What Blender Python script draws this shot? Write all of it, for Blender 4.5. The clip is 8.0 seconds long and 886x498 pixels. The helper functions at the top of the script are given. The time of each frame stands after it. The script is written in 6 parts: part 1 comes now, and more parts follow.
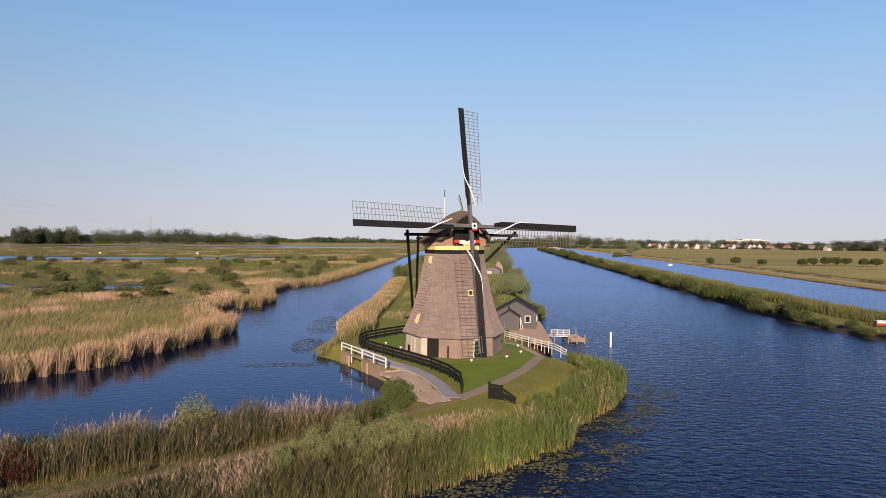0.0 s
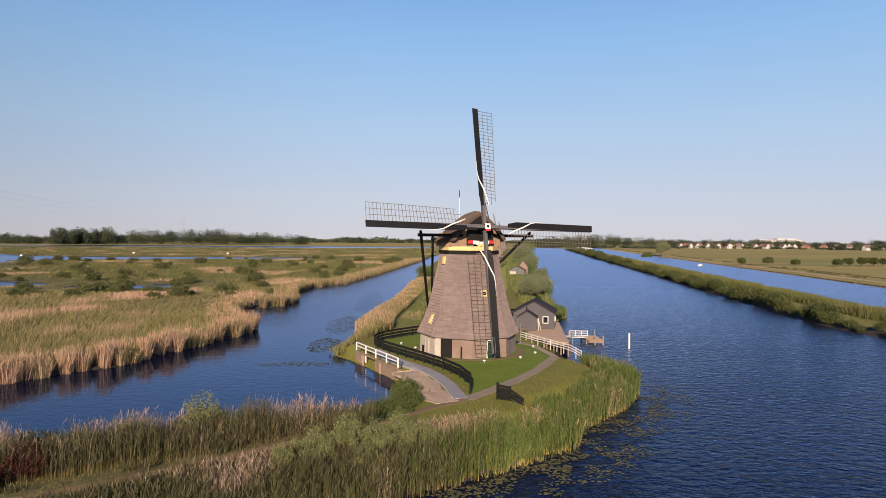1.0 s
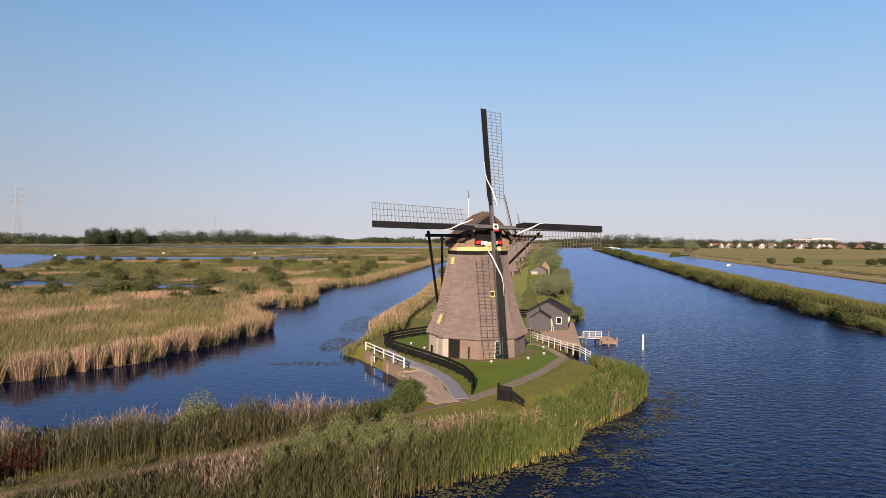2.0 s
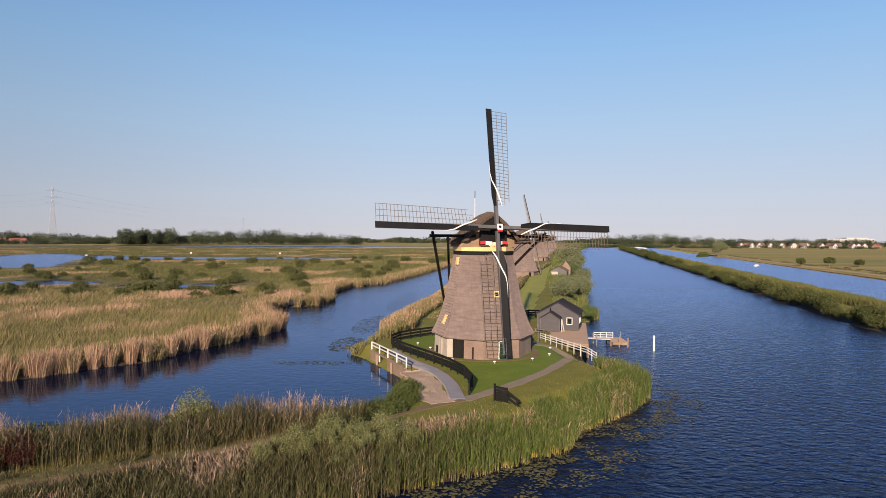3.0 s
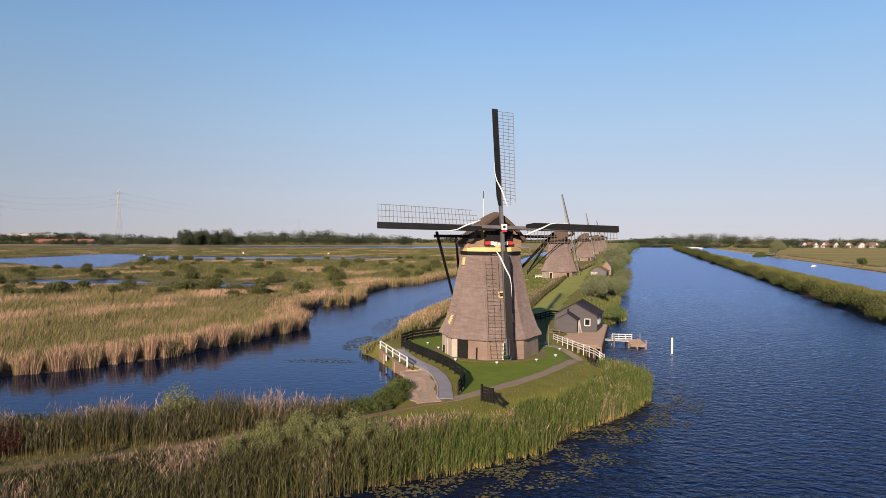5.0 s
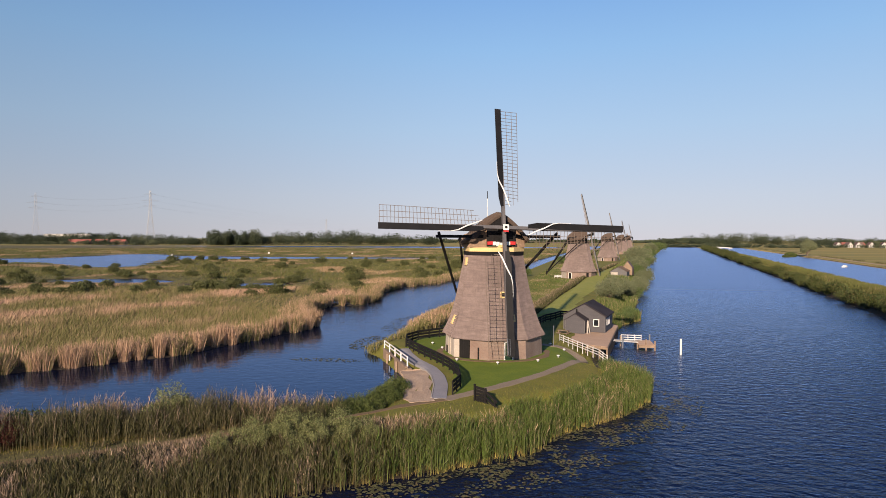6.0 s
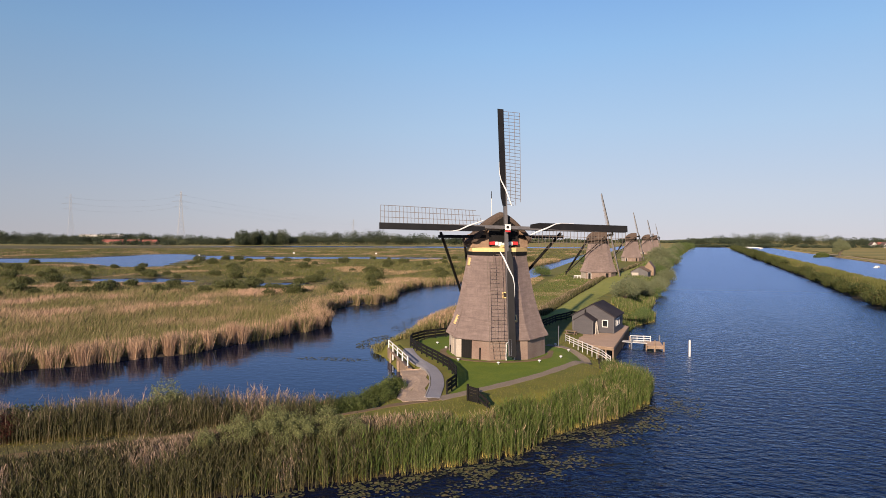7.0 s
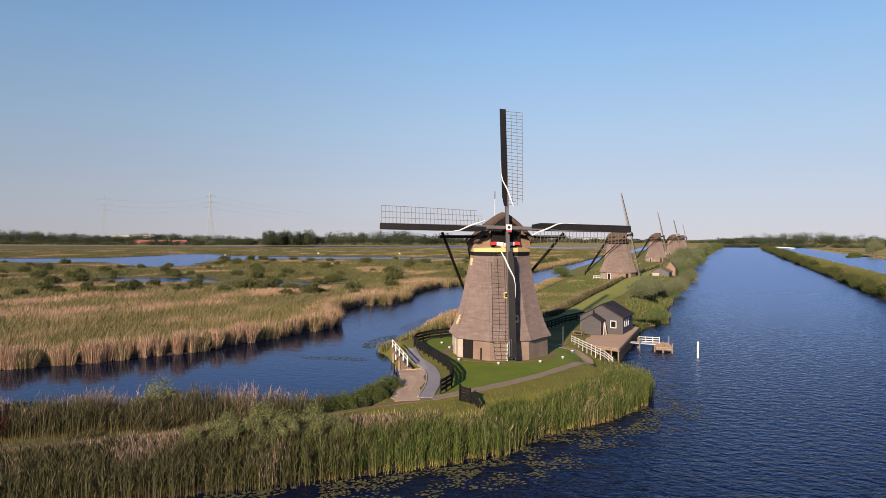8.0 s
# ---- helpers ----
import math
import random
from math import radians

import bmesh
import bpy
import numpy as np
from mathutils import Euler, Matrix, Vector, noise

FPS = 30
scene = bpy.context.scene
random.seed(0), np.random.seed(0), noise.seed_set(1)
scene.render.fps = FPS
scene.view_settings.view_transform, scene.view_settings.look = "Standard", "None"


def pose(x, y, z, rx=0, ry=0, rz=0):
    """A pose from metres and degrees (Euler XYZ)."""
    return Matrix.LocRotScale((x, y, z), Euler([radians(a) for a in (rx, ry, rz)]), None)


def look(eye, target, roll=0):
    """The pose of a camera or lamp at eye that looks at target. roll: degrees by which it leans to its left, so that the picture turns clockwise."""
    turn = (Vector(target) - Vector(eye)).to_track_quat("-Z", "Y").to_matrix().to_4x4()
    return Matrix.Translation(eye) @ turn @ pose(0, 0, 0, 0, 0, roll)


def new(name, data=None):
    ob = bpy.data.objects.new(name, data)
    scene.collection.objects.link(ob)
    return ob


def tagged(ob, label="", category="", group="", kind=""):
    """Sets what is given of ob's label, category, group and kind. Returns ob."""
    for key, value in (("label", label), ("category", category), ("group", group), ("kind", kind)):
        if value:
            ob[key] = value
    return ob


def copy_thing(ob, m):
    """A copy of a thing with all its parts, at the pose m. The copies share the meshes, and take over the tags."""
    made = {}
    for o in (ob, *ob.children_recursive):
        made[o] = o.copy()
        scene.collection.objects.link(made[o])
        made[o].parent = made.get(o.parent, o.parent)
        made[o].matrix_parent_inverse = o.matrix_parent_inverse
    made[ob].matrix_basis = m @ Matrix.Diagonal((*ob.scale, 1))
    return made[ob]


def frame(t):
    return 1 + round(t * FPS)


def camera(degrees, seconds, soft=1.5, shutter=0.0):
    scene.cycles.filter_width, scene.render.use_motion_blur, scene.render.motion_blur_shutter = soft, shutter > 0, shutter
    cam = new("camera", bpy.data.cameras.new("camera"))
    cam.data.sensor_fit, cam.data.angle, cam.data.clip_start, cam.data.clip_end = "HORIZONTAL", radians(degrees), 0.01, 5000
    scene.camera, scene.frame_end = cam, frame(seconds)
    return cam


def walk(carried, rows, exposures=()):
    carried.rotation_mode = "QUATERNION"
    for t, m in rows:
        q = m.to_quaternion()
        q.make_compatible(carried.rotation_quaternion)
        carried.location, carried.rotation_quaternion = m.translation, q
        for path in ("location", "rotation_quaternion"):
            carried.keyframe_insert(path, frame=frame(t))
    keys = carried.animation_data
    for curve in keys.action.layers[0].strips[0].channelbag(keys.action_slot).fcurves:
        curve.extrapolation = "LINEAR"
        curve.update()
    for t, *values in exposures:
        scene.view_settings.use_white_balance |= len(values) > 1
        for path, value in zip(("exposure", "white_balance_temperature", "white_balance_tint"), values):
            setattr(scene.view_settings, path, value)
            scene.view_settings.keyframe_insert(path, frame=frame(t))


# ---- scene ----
cam = camera(67.6, 8.0, 0.9)
# seconds, x, y, z, yaw, pitch, roll: one slow sideways flight past the mill
ROWS = [
    (0.0, 2.896, 1.118, 14.869, -5.425, -0.901, 0.574),
    (0.5, 3.665, 0.979, 14.913, -4.153, -0.916, 0.542),
    (1.0, 4.576, 0.869, 14.954, -2.923, -0.930, 0.510),
    (1.5, 5.604, 0.782, 14.990, -1.725, -0.943, 0.479),
    (2.0, 6.727, 0.717, 15.022, -0.551, -0.955, 0.449),
    (2.5, 7.925, 0.671, 15.051, 0.608, -0.965, 0.419),
    (3.0, 9.182, 0.641, 15.077, 1.758, -0.975, 0.390),
    (3.5, 10.482, 0.628, 15.099, 2.903, -0.983, 0.362),
    (4.0, 11.812, 0.631, 15.119, 4.049, -0.991, 0.334),
    (4.5, 13.161, 0.652, 15.137, 5.198, -0.997, 0.307),
    (5.0, 14.523, 0.693, 15.152, 6.351, -1.002, 0.280),
    (5.5, 15.890, 0.756, 15.166, 7.511, -1.006, 0.254),
    (6.0, 17.259, 0.844, 15.179, 8.675, -1.009, 0.229),
    (6.5, 18.629, 0.963, 15.190, 9.842, -1.011, 0.204),
    (7.0, 20.000, 1.118, 15.201, 11.011, -1.012, 0.180),
    (7.5, 21.377, 1.315, 15.211, 12.175, -1.012, 0.156),
    (8.0, 22.763, 1.561, 15.221, 13.331, -1.010, 0.134),
]


def aim(x, y, z, yaw, pitch, roll):
    a, b = radians(yaw), radians(pitch)
    way = Vector((-math.sin(a) * math.cos(b), math.cos(a) * math.cos(b), math.sin(b)))
    eye = Vector((x, y, z))
    return look(eye, eye + way * 10, roll)


walk(cam, [(row[0], aim(*row[1:])) for row in ROWS])

# ---- daylight: low sun behind the flight path, clear evening sky ----
SUN_AZ, SUN_EL = radians(189.5), radians(19.5)      # clockwise from +y
world = bpy.data.worlds.new("sky")
scene.world = world
world.use_nodes = True
wn, wl = world.node_tree.nodes, world.node_tree.links
wn.clear()
sky = wn.new("ShaderNodeTexSky")
sky.sky_type, sky.sun_disc = "NISHITA", False
sky.sun_elevation, sky.sun_rotation = SUN_EL, SUN_AZ
sky.altitude, sky.air_density, sky.dust_density, sky.ozone_density = 0, 1.0, 0.0, 3.0
# evening haze pales the sky towards the horizon
geo = wn.new("ShaderNodeTexCoord")
sep = wn.new("ShaderNodeSeparateXYZ")
wl.new(geo.outputs["Generated"], sep.inputs[0])
haze = wn.new("ShaderNodeValToRGB")
stops = haze.color_ramp.elements
for pos_, col_ in ((0.0, (0.570, 0.570, 0.680)), (0.06, (0.550, 0.592, 0.725)), (0.16, (0.437, 0.592, 0.805)), (0.27, (0.308, 0.528, 0.840)), (0.40, (0.170, 0.375, 0.785)), (0.60, (0.065, 0.145, 0.43)), (1.0, (0.022, 0.055, 0.21))):
    e = stops[0] if pos_ == 0.0 else (stops[len(stops) - 1] if pos_ == 1.0 else stops.new(pos_))
    e.position, e.color = pos_, (*col_, 1)
wl.new(sep.outputs["Z"], haze.inputs[0])
scale = wn.new("ShaderNodeVectorMath")
scale.operation = "SCALE"
# the sky deepens smoothly away from the glow, towards -x
deepen = wn.new("ShaderNodeMapRange")
deepen.interpolation_type = "SMOOTHSTEP"
deepen.inputs["From Min"].default_value, deepen.inputs["From Max"].default_value = -0.9, 0.0
deepen.inputs["To Min"].default_value, deepen.inputs["To Max"].default_value = 0.66 * 0.50 / 0.11, 0.50 / 0.11
wl.new(sep.outputs["X"], deepen.inputs["Value"])
wl.new(deepen.outputs[0], scale.inputs["Scale"])
wl.new(haze.outputs[0], scale.inputs[0])
blend = wn.new("ShaderNodeMix")
blend.data_type = "RGBA"
blend.inputs[0].default_value = 0.94
wl.new(sky.outputs[0], blend.inputs[6])
wl.new(scale.outputs[0], blend.inputs[7])
bg = wn.new("ShaderNodeBackground")
bg.inputs["Strength"].default_value = 0.11
wout = wn.new("ShaderNodeOutputWorld")
wl.new(blend.outputs[2], bg.inputs["Color"])
wl.new(bg.outputs[0], wout.inputs["Surface"])

sun_data = bpy.data.lights.new("sun", "SUN")
sun_data.energy, sun_data.angle, sun_data.color = 4.5, radians(0.6), (1.0, 0.80, 0.62)
sun = new("sun", sun_data)
away = Vector((math.sin(SUN_AZ) * math.cos(SUN_EL), math.cos(SUN_AZ) * math.cos(SUN_EL), math.sin(SUN_EL)))
sun.matrix_world = look(away * 200, (0, 0, 0))
scene.view_settings.exposure = 0.93


# ---- materials ----
def shader(name):
    m = bpy.data.materials.new(name)
    m.use_nodes = True
    nt = m.node_tree
    b = nt.nodes["Principled BSDF"]
    return m, nt.nodes, nt.links, b


def ramp_mix(nodes, links, fac, a, b, kind="MIX"):
    mix = nodes.new("ShaderNodeMix")
    mix.data_type, mix.blend_type = "RGBA", kind
    for sock, v in ((mix.inputs[0], fac), (mix.inputs[6], a), (mix.inputs[7], b)):
        if isinstance(v, (int, float)):
            sock.default_value = v
        elif isinstance(v, tuple):
            sock.default_value = (*v, 1.0)
        else:
            links.new(v, sock)
    return mix.outputs[2]


def noise_fac(nodes, links, scale, detail=4.0, lo=0.3, hi=0.7, stretch=(1, 1, 1), space="pos", rough=0.55):
    if space == "pos":
        src = nodes.new("ShaderNodeNewGeometry").outputs["Position"]
    else:
        src = nodes.new("ShaderNodeTexCoord").outputs["Object"]
    mp = nodes.new("ShaderNodeMapping")
    mp.inputs["Scale"].default_value = stretch
    links.new(src, mp.inputs["Vector"])
    tx = nodes.new("ShaderNodeTexNoise")
    tx.inputs["Scale"].default_value, tx.inputs["Detail"].default_value = scale, detail
    tx.inputs["Roughness"].default_value = rough
    links.new(mp.outputs[0], tx.inputs["Vector"])
    mr = nodes.new("ShaderNodeMapRange")
    mr.inputs["From Min"].default_value, mr.inputs["From Max"].default_value = lo, hi
    links.new(tx.outputs["Fac"], mr.inputs["Value"])
    return mr.outputs["Result"]


def add_bump(nodes, links, b, height, dist, strength=0.6):
    bp = nodes.new("ShaderNodeBump")
    bp.inputs["Strength"].default_value, bp.inputs["Distance"].default_value = strength, dist
    links.new(height, bp.inputs["Height"])
    links.new(bp.outputs[0], b.inputs["Normal"])


def surface(name, c1, c2, c3=None, big=0.5, fine=8.0, rough=0.8, bump=0.01, metal=0.0, stretch=(1, 1, 1), space="pos", spec=0.3):
    """Two-scale varied surface: broad patches from c1 to c2, fine grain towards c3."""
    m, n, l, b = shader(name)
    broad = noise_fac(n, l, big, 3.0, 0.3, 0.7, stretch, space)
    grain = noise_fac(n, l, fine, 5.0, 0.3, 0.75, stretch, space)
    col = ramp_mix(n, l, broad, c1, c2)
    half = n.new("ShaderNodeMath")
    half.operation = "MULTIPLY"
    half.inputs[1].default_value = 0.65
    l.new(grain, half.inputs[0])
    col = ramp_mix(n, l, half.outputs[0], col, c3 or tuple(0.55 * v for v in c1))
    l.new(col, b.inputs["Base Color"])
    b.inputs["Roughness"].default_value, b.inputs["Metallic"].default_value = rough, metal
    b.inputs["Specular IOR Level"].default_value = spec
    add_bump(n, l, b, grain, bump)
    return m


def foliage(name, green, green2, dry, base=None, thin=0.3, value=0.5, patch=0.15):
    """Leaves and blades: colour by each blade's dryness, with a change from blade to blade and from patch to patch."""
    m, n, l, b = shader(name)
    att = n.new("ShaderNodeAttribute")
    att.attribute_name = "dry"
    isl = n.new("ShaderNodeNewGeometry").outputs["Random Per Island"]
    col = ramp_mix(n, l, isl, green, green2)
    big = noise_fac(n, l, patch, 3.0, 0.35, 0.65)
    col = ramp_mix(n, l, big, col, ramp_mix(n, l, 0.5, green2, tuple(v * 0.8 for v in green)))
    col = ramp_mix(n, l, att.outputs["Fac"], col, dry)
    if base:
        al = n.new("ShaderNodeAttribute")
        al.attribute_name = "along"
        mr = n.new("ShaderNodeMapRange")
        mr.inputs["From Min"].default_value, mr.inputs["From Max"].default_value = 0.26, 0.04
        l.new(al.outputs["Fac"], mr.inputs["Value"])
        col = ramp_mix(n, l, mr.outputs["Result"], col, base)
    hsv = n.new("ShaderNodeHueSaturation")
    mr2 = n.new("ShaderNodeMapRange")
    mr2.inputs["To Min"].default_value, mr2.inputs["To Max"].default_value = 1 - value * 0.6, 1 + value * 0.6
    mul = n.new("ShaderNodeMath")
    mul.operation = "FRACT"
    m7 = n.new("ShaderNodeMath")
    m7.operation = "MULTIPLY"
    m7.inputs[1].default_value = 17.3
    l.new(isl, m7.inputs[0])
    l.new(m7.outputs[0], mul.inputs[0])
    l.new(mul.outputs[0], mr2.inputs["Value"])
    l.new(mr2.outputs["Result"], hsv.inputs["Value"])
    l.new(col, hsv.inputs["Color"])
    l.new(hsv.outputs["Color"], b.inputs["Base Color"])
    b.inputs["Roughness"].default_value, b.inputs["Specular IOR Level"].default_value = 0.65, 0.25
    b.inputs["Diffuse Roughness"].default_value = 0.6
    tr = n.new("ShaderNodeBsdfTranslucent")
    l.new(hsv.outputs["Color"], tr.inputs["Color"])
    ms = n.new("ShaderNodeMixShader")
    ms.inputs[0].default_value = thin
    out = n["Material Output"]
    l.new(b.outputs[0], ms.inputs[1])
    l.new(tr.outputs[0], ms.inputs[2])
    l.new(ms.outputs[0], out.inputs["Surface"])
    return m


def water_material(name, deep, tint, ripple, chop, rough, far_rough, far_chop, reach, swell_by):
    """Dark water under a blue-tinged mirror of the sky; ripples near, a finer unresolved chop further along the canal."""
    m, n, l, b = shader(name)
    n.remove(b)
    calm = noise_fac(n, l, 0.035, 2.0, 0.35, 0.7)
    sep_ = n.new("ShaderNodeSeparateXYZ")
    l.new(n.new("ShaderNodeNewGeometry").outputs["Position"], sep_.inputs[0])

    def along(near, far):
        mr = n.new("ShaderNodeMapRange")
        mr.inputs["From Min"].default_value, mr.inputs["From Max"].default_value = reach
        mr.inputs["To Min"].default_value, mr.inputs["To Max"].default_value = near, far
        l.new(sep_.outputs["Y"], mr.inputs["Value"])
        return mr.outputs[0]
    gust = along(chop, far_chop)
    last = None
    for size, dist in ((0.45, 0.75), (1.1, 0.50), (2.8, 0.24)):
        wave = noise_fac(n, l, size, 2.0, 0.0, 1.0, (1.0, 1.25, 1.0))
        mul = n.new("ShaderNodeMath")
        mul.operation = "MULTIPLY_ADD"
        l.new(calm, mul.inputs[0])
        mul.inputs[1].default_value = ripple
        l.new(gust, mul.inputs[2])
        bp = n.new("ShaderNodeBump")
        bp.inputs["Distance"].default_value = dist
        l.new(mul.outputs[0], bp.inputs["Strength"])
        l.new(wave, bp.inputs["Height"])
        if last:
            l.new(last, bp.inputs["Normal"])
        last = bp.outputs[0]
    body = n.new("ShaderNodeBsdfDiffuse")
    body.inputs["Color"].default_value = (*deep, 1)
    mirror = n.new("ShaderNodeBsdfGlossy")
    mirror.inputs["Color"].default_value = (*tint, 1)
    l.new(along(rough, far_rough), mirror.inputs["Roughness"])
    fres = n.new("ShaderNodeFresnel")
    fres.inputs["IOR"].default_value = 1.33
    l.new(last, mirror.inputs["Normal"])
    swell = n.new("ShaderNodeBump")
    swell.inputs["Strength"].default_value, swell.inputs["Distance"].default_value = swell_by, 0.5
    l.new(noise_fac(n, l, 1.1, 2.0, 0.0, 1.0, (1.0, 1.25, 1.0)), swell.inputs["Height"])
    l.new(swell.outputs[0], fres.inputs["Normal"])
    mix = n.new("ShaderNodeMixShader")
    l.new(fres.outputs[0], mix.inputs[0])
    l.new(body.outputs[0], mix.inputs[1])
    l.new(mirror.outputs[0], mix.inputs[2])
    l.new(mix.outputs[0], n["Material Output"].inputs["Surface"])
    return m


def brickwork(name, c1, c2, mortar):
    m, n, l, b = shader(name)
    tc = n.new("ShaderNodeTexCoord")
    br = n.new("ShaderNodeTexBrick")
    br.inputs["Scale"].default_value = 1.0
    br.inputs["Brick Width"].default_value, br.inputs["Row Height"].default_value = 0.22, 0.065
    br.inputs["Mortar Size"].default_value = 0.008
    br.inputs["Color1"].default_value, br.inputs["Color2"].default_value = (*c1, 1), (*c2, 1)
    br.inputs["Mortar"].default_value = (*mortar, 1)
    l.new(tc.outputs["UV"], br.inputs["Vector"])
    stain = noise_fac(n, l, 0.7, 4.0, 0.3, 0.75)
    col = ramp_mix(n, l, stain, br.outputs["Color"], ramp_mix(n, l, 0.45, br.outputs["Color"], (0.30, 0.24, 0.19)))
    l.new(col, b.inputs["Base Color"])
    b.inputs["Roughness"].default_value = 0.9
    add_bump(n, l, b, br.outputs["Fac"], -0.006)
    return m


def thatch_material(name, c1, c2, dark):
    m, n, l, b = shader(name)
    rows = noise_fac(n, l, 1.0, 4.0, 0.3, 0.7, (0.6, 0.6, 5.0), "obj")
    straw = noise_fac(n, l, 9.0, 5.0, 0.25, 0.75, (2.0, 2.0, 0.5), "obj")
    weather = noise_fac(n, l, 0.35, 4.0, 0.3, 0.7, (1, 1, 0.6), "obj")
    col = ramp_mix(n, l, weather, c1, c2)
    blotch = noise_fac(n, l, 2.2, 6.0, 0.42, 0.72, (1, 1, 0.7), "obj", 0.7)
    col = ramp_mix(n, l, ramp_scale(n, l, blotch, 0.55), col, dark)
    col = ramp_mix(n, l, ramp_scale(n, l, rows, 0.62), col, dark)
    col = ramp_mix(n, l, ramp_scale(n, l, straw, 0.5), col, dark)
    l.new(col, b.inputs["Base Color"])
    b.inputs["Roughness"].default_value, b.inputs["Specular IOR Level"].default_value = 0.95, 0.1
    b.inputs["Diffuse Roughness"].default_value = 1.0
    add_bump(n, l, b, straw, 0.05, 0.8)
    return m


def ramp_scale(n, l, sock, k):
    mu = n.new("ShaderNodeMath")
    mu.operation = "MULTIPLY"
    mu.inputs[1].default_value = k
    l.new(sock, mu.inputs[0])
    return mu.outputs[0]


M = {}
M["grass"] = surface("rough_grass", (0.105, 0.125, 0.012), (0.190, 0.170, 0.022), (0.15, 0.115, 0.035), 0.35, 5.0, 0.95, 0.08)
M["turf"] = surface("dike_turf", (0.24, 0.25, 0.040), (0.32, 0.295, 0.060), (0.17, 0.19, 0.035), 0.35, 3.0, 0.95, 0.05)
M["gravel"] = surface("trodden_gravel", (0.23, 0.18, 0.125), (0.29, 0.225, 0.16), (0.155, 0.12, 0.08), 0.6, 7.0, 0.95, 0.02)
M["lawn"] = surface("mown_lawn", (0.100, 0.148, 0.007), (0.148, 0.185, 0.012), (0.070, 0.108, 0.006), 0.45, 5.0, 0.95, 0.03)
M["marsh"] = surface("marsh_litter", (0.095, 0.092, 0.030), (0.150, 0.115, 0.055), (0.04, 0.04, 0.014), 0.045, 1.2, 0.95, 0.15)
M["field"] = surface("meadow", (0.095, 0.125, 0.018), (0.42, 0.285, 0.075), (0.20, 0.16, 0.045), 0.02, 0.4, 0.95, 0.1, stretch=(0.25, 1.6, 1))
M["mud"] = surface("bank_mud", (0.034, 0.026, 0.018), (0.055, 0.040, 0.026), None, 0.8, 6.0, 0.9, 0.04)
M["water_low"] = water_material("canal_water", (0.003, 0.005, 0.018), (0.70, 0.79, 1.0), 0.16, 0.46, 0.10, 0.30, 0.24, (40.0, 230.0), 0.28)
M["water_high"] = water_material("marsh_water", (0.004, 0.005, 0.016), (0.58, 0.70, 1.0), 0.03, 0.015, 0.04, 0.13, 0.09, (74.0, 130.0), 0.10)
M["dirt"] = surface("trodden_dirt", (0.165, 0.105, 0.055), (0.215, 0.145, 0.08), (0.10, 0.075, 0.03), 0.6, 7.0, 0.95, 0.02)
M["sand"] = surface("sandy_bank", (0.40, 0.285, 0.20), (0.50, 0.365, 0.26), (0.22, 0.155, 0.09), 0.7, 5.0, 0.95, 0.06)
M["paving"] = surface("grey_concrete", (0.235, 0.225, 0.24), (0.29, 0.275, 0.28), (0.17, 0.16, 0.17), 0.7, 9.0, 0.85, 0.006)
M["kerb"] = surface("pale_kerb", (0.38, 0.34, 0.29), (0.45, 0.40, 0.34), None, 1.0, 10, 0.9, 0.005)
M["thatch"] = thatch_material("grey_brown_thatch", (0.305, 0.234, 0.212), (0.215, 0.164, 0.148), (0.110, 0.084, 0.077))
M["thatch_old"] = thatch_material("old_cap_thatch", (0.135, 0.098, 0.076), (0.10, 0.073, 0.057), (0.055, 0.040, 0.032))
M["thatch_new"] = thatch_material("pale_thatch", (0.34, 0.23, 0.155), (0.29, 0.20, 0.135), (0.20, 0.13, 0.085))
M["brick"] = brickwork("red_brown_brick", (0.185, 0.112, 0.084), (0.14, 0.086, 0.066), (0.19, 0.15, 0.125))
M["plaster"] = surface("limewashed_brick", (0.46, 0.41, 0.35), (0.36, 0.31, 0.26), (0.24, 0.19, 0.15), 1.3, 9.0, 0.9, 0.01)
M["tar"] = surface("black_tarred_wood", (0.006, 0.006, 0.006), (0.011, 0.010, 0.010), (0.020, 0.018, 0.017), 0.8, 12.0, 0.8, 0.004, spec=0.12)
M["black_paint"] = surface("black_paint", (0.010, 0.010, 0.011), (0.016, 0.015, 0.016), None, 0.8, 10.0, 0.6, 0.002, spec=0.12)
M["white"] = surface("white_paint", (0.66, 0.65, 0.62), (0.60, 0.58, 0.55), (0.48, 0.45, 0.41), 1.2, 12.0, 0.5, 0.002)
M["yellow"] = surface("ochre_paint", (0.68, 0.49, 0.22), (0.62, 0.44, 0.19), (0.46, 0.32, 0.15), 1.2, 9.0, 0.6, 0.002)
M["red"] = surface("red_paint", (0.50, 0.03, 0.03), (0.42, 0.03, 0.03), None, 1.2, 9.0, 0.5, 0.002)
M["green_paint"] = surface("dark_green_paint", (0.010, 0.030, 0.016), (0.014, 0.038, 0.020), None, 1.2, 9.0, 0.5, 0.002)
M["lath"] = surface("weathered_lath", (0.155, 0.122, 0.098), (0.125, 0.097, 0.078), (0.085, 0.067, 0.054), 1.5, 12.0, 0.8, 0.002)
M["stock"] = surface("grey_wood_stock", (0.085, 0.080, 0.082), (0.12, 0.11, 0.11), (0.05, 0.047, 0.047), 0.9, 9.0, 0.5, 0.003)
M["canvas"] = surface("white_canvas", (0.68, 0.67, 0.65), (0.62, 0.61, 0.59), (0.6, 0.58, 0.55), 1.0, 7.0, 0.85, 0.01)
M["zinc"] = surface("bare_zinc", (0.42, 0.43, 0.45), (0.34, 0.35, 0.37), None, 1.5, 14.0, 0.35, 0.002, 0.8)
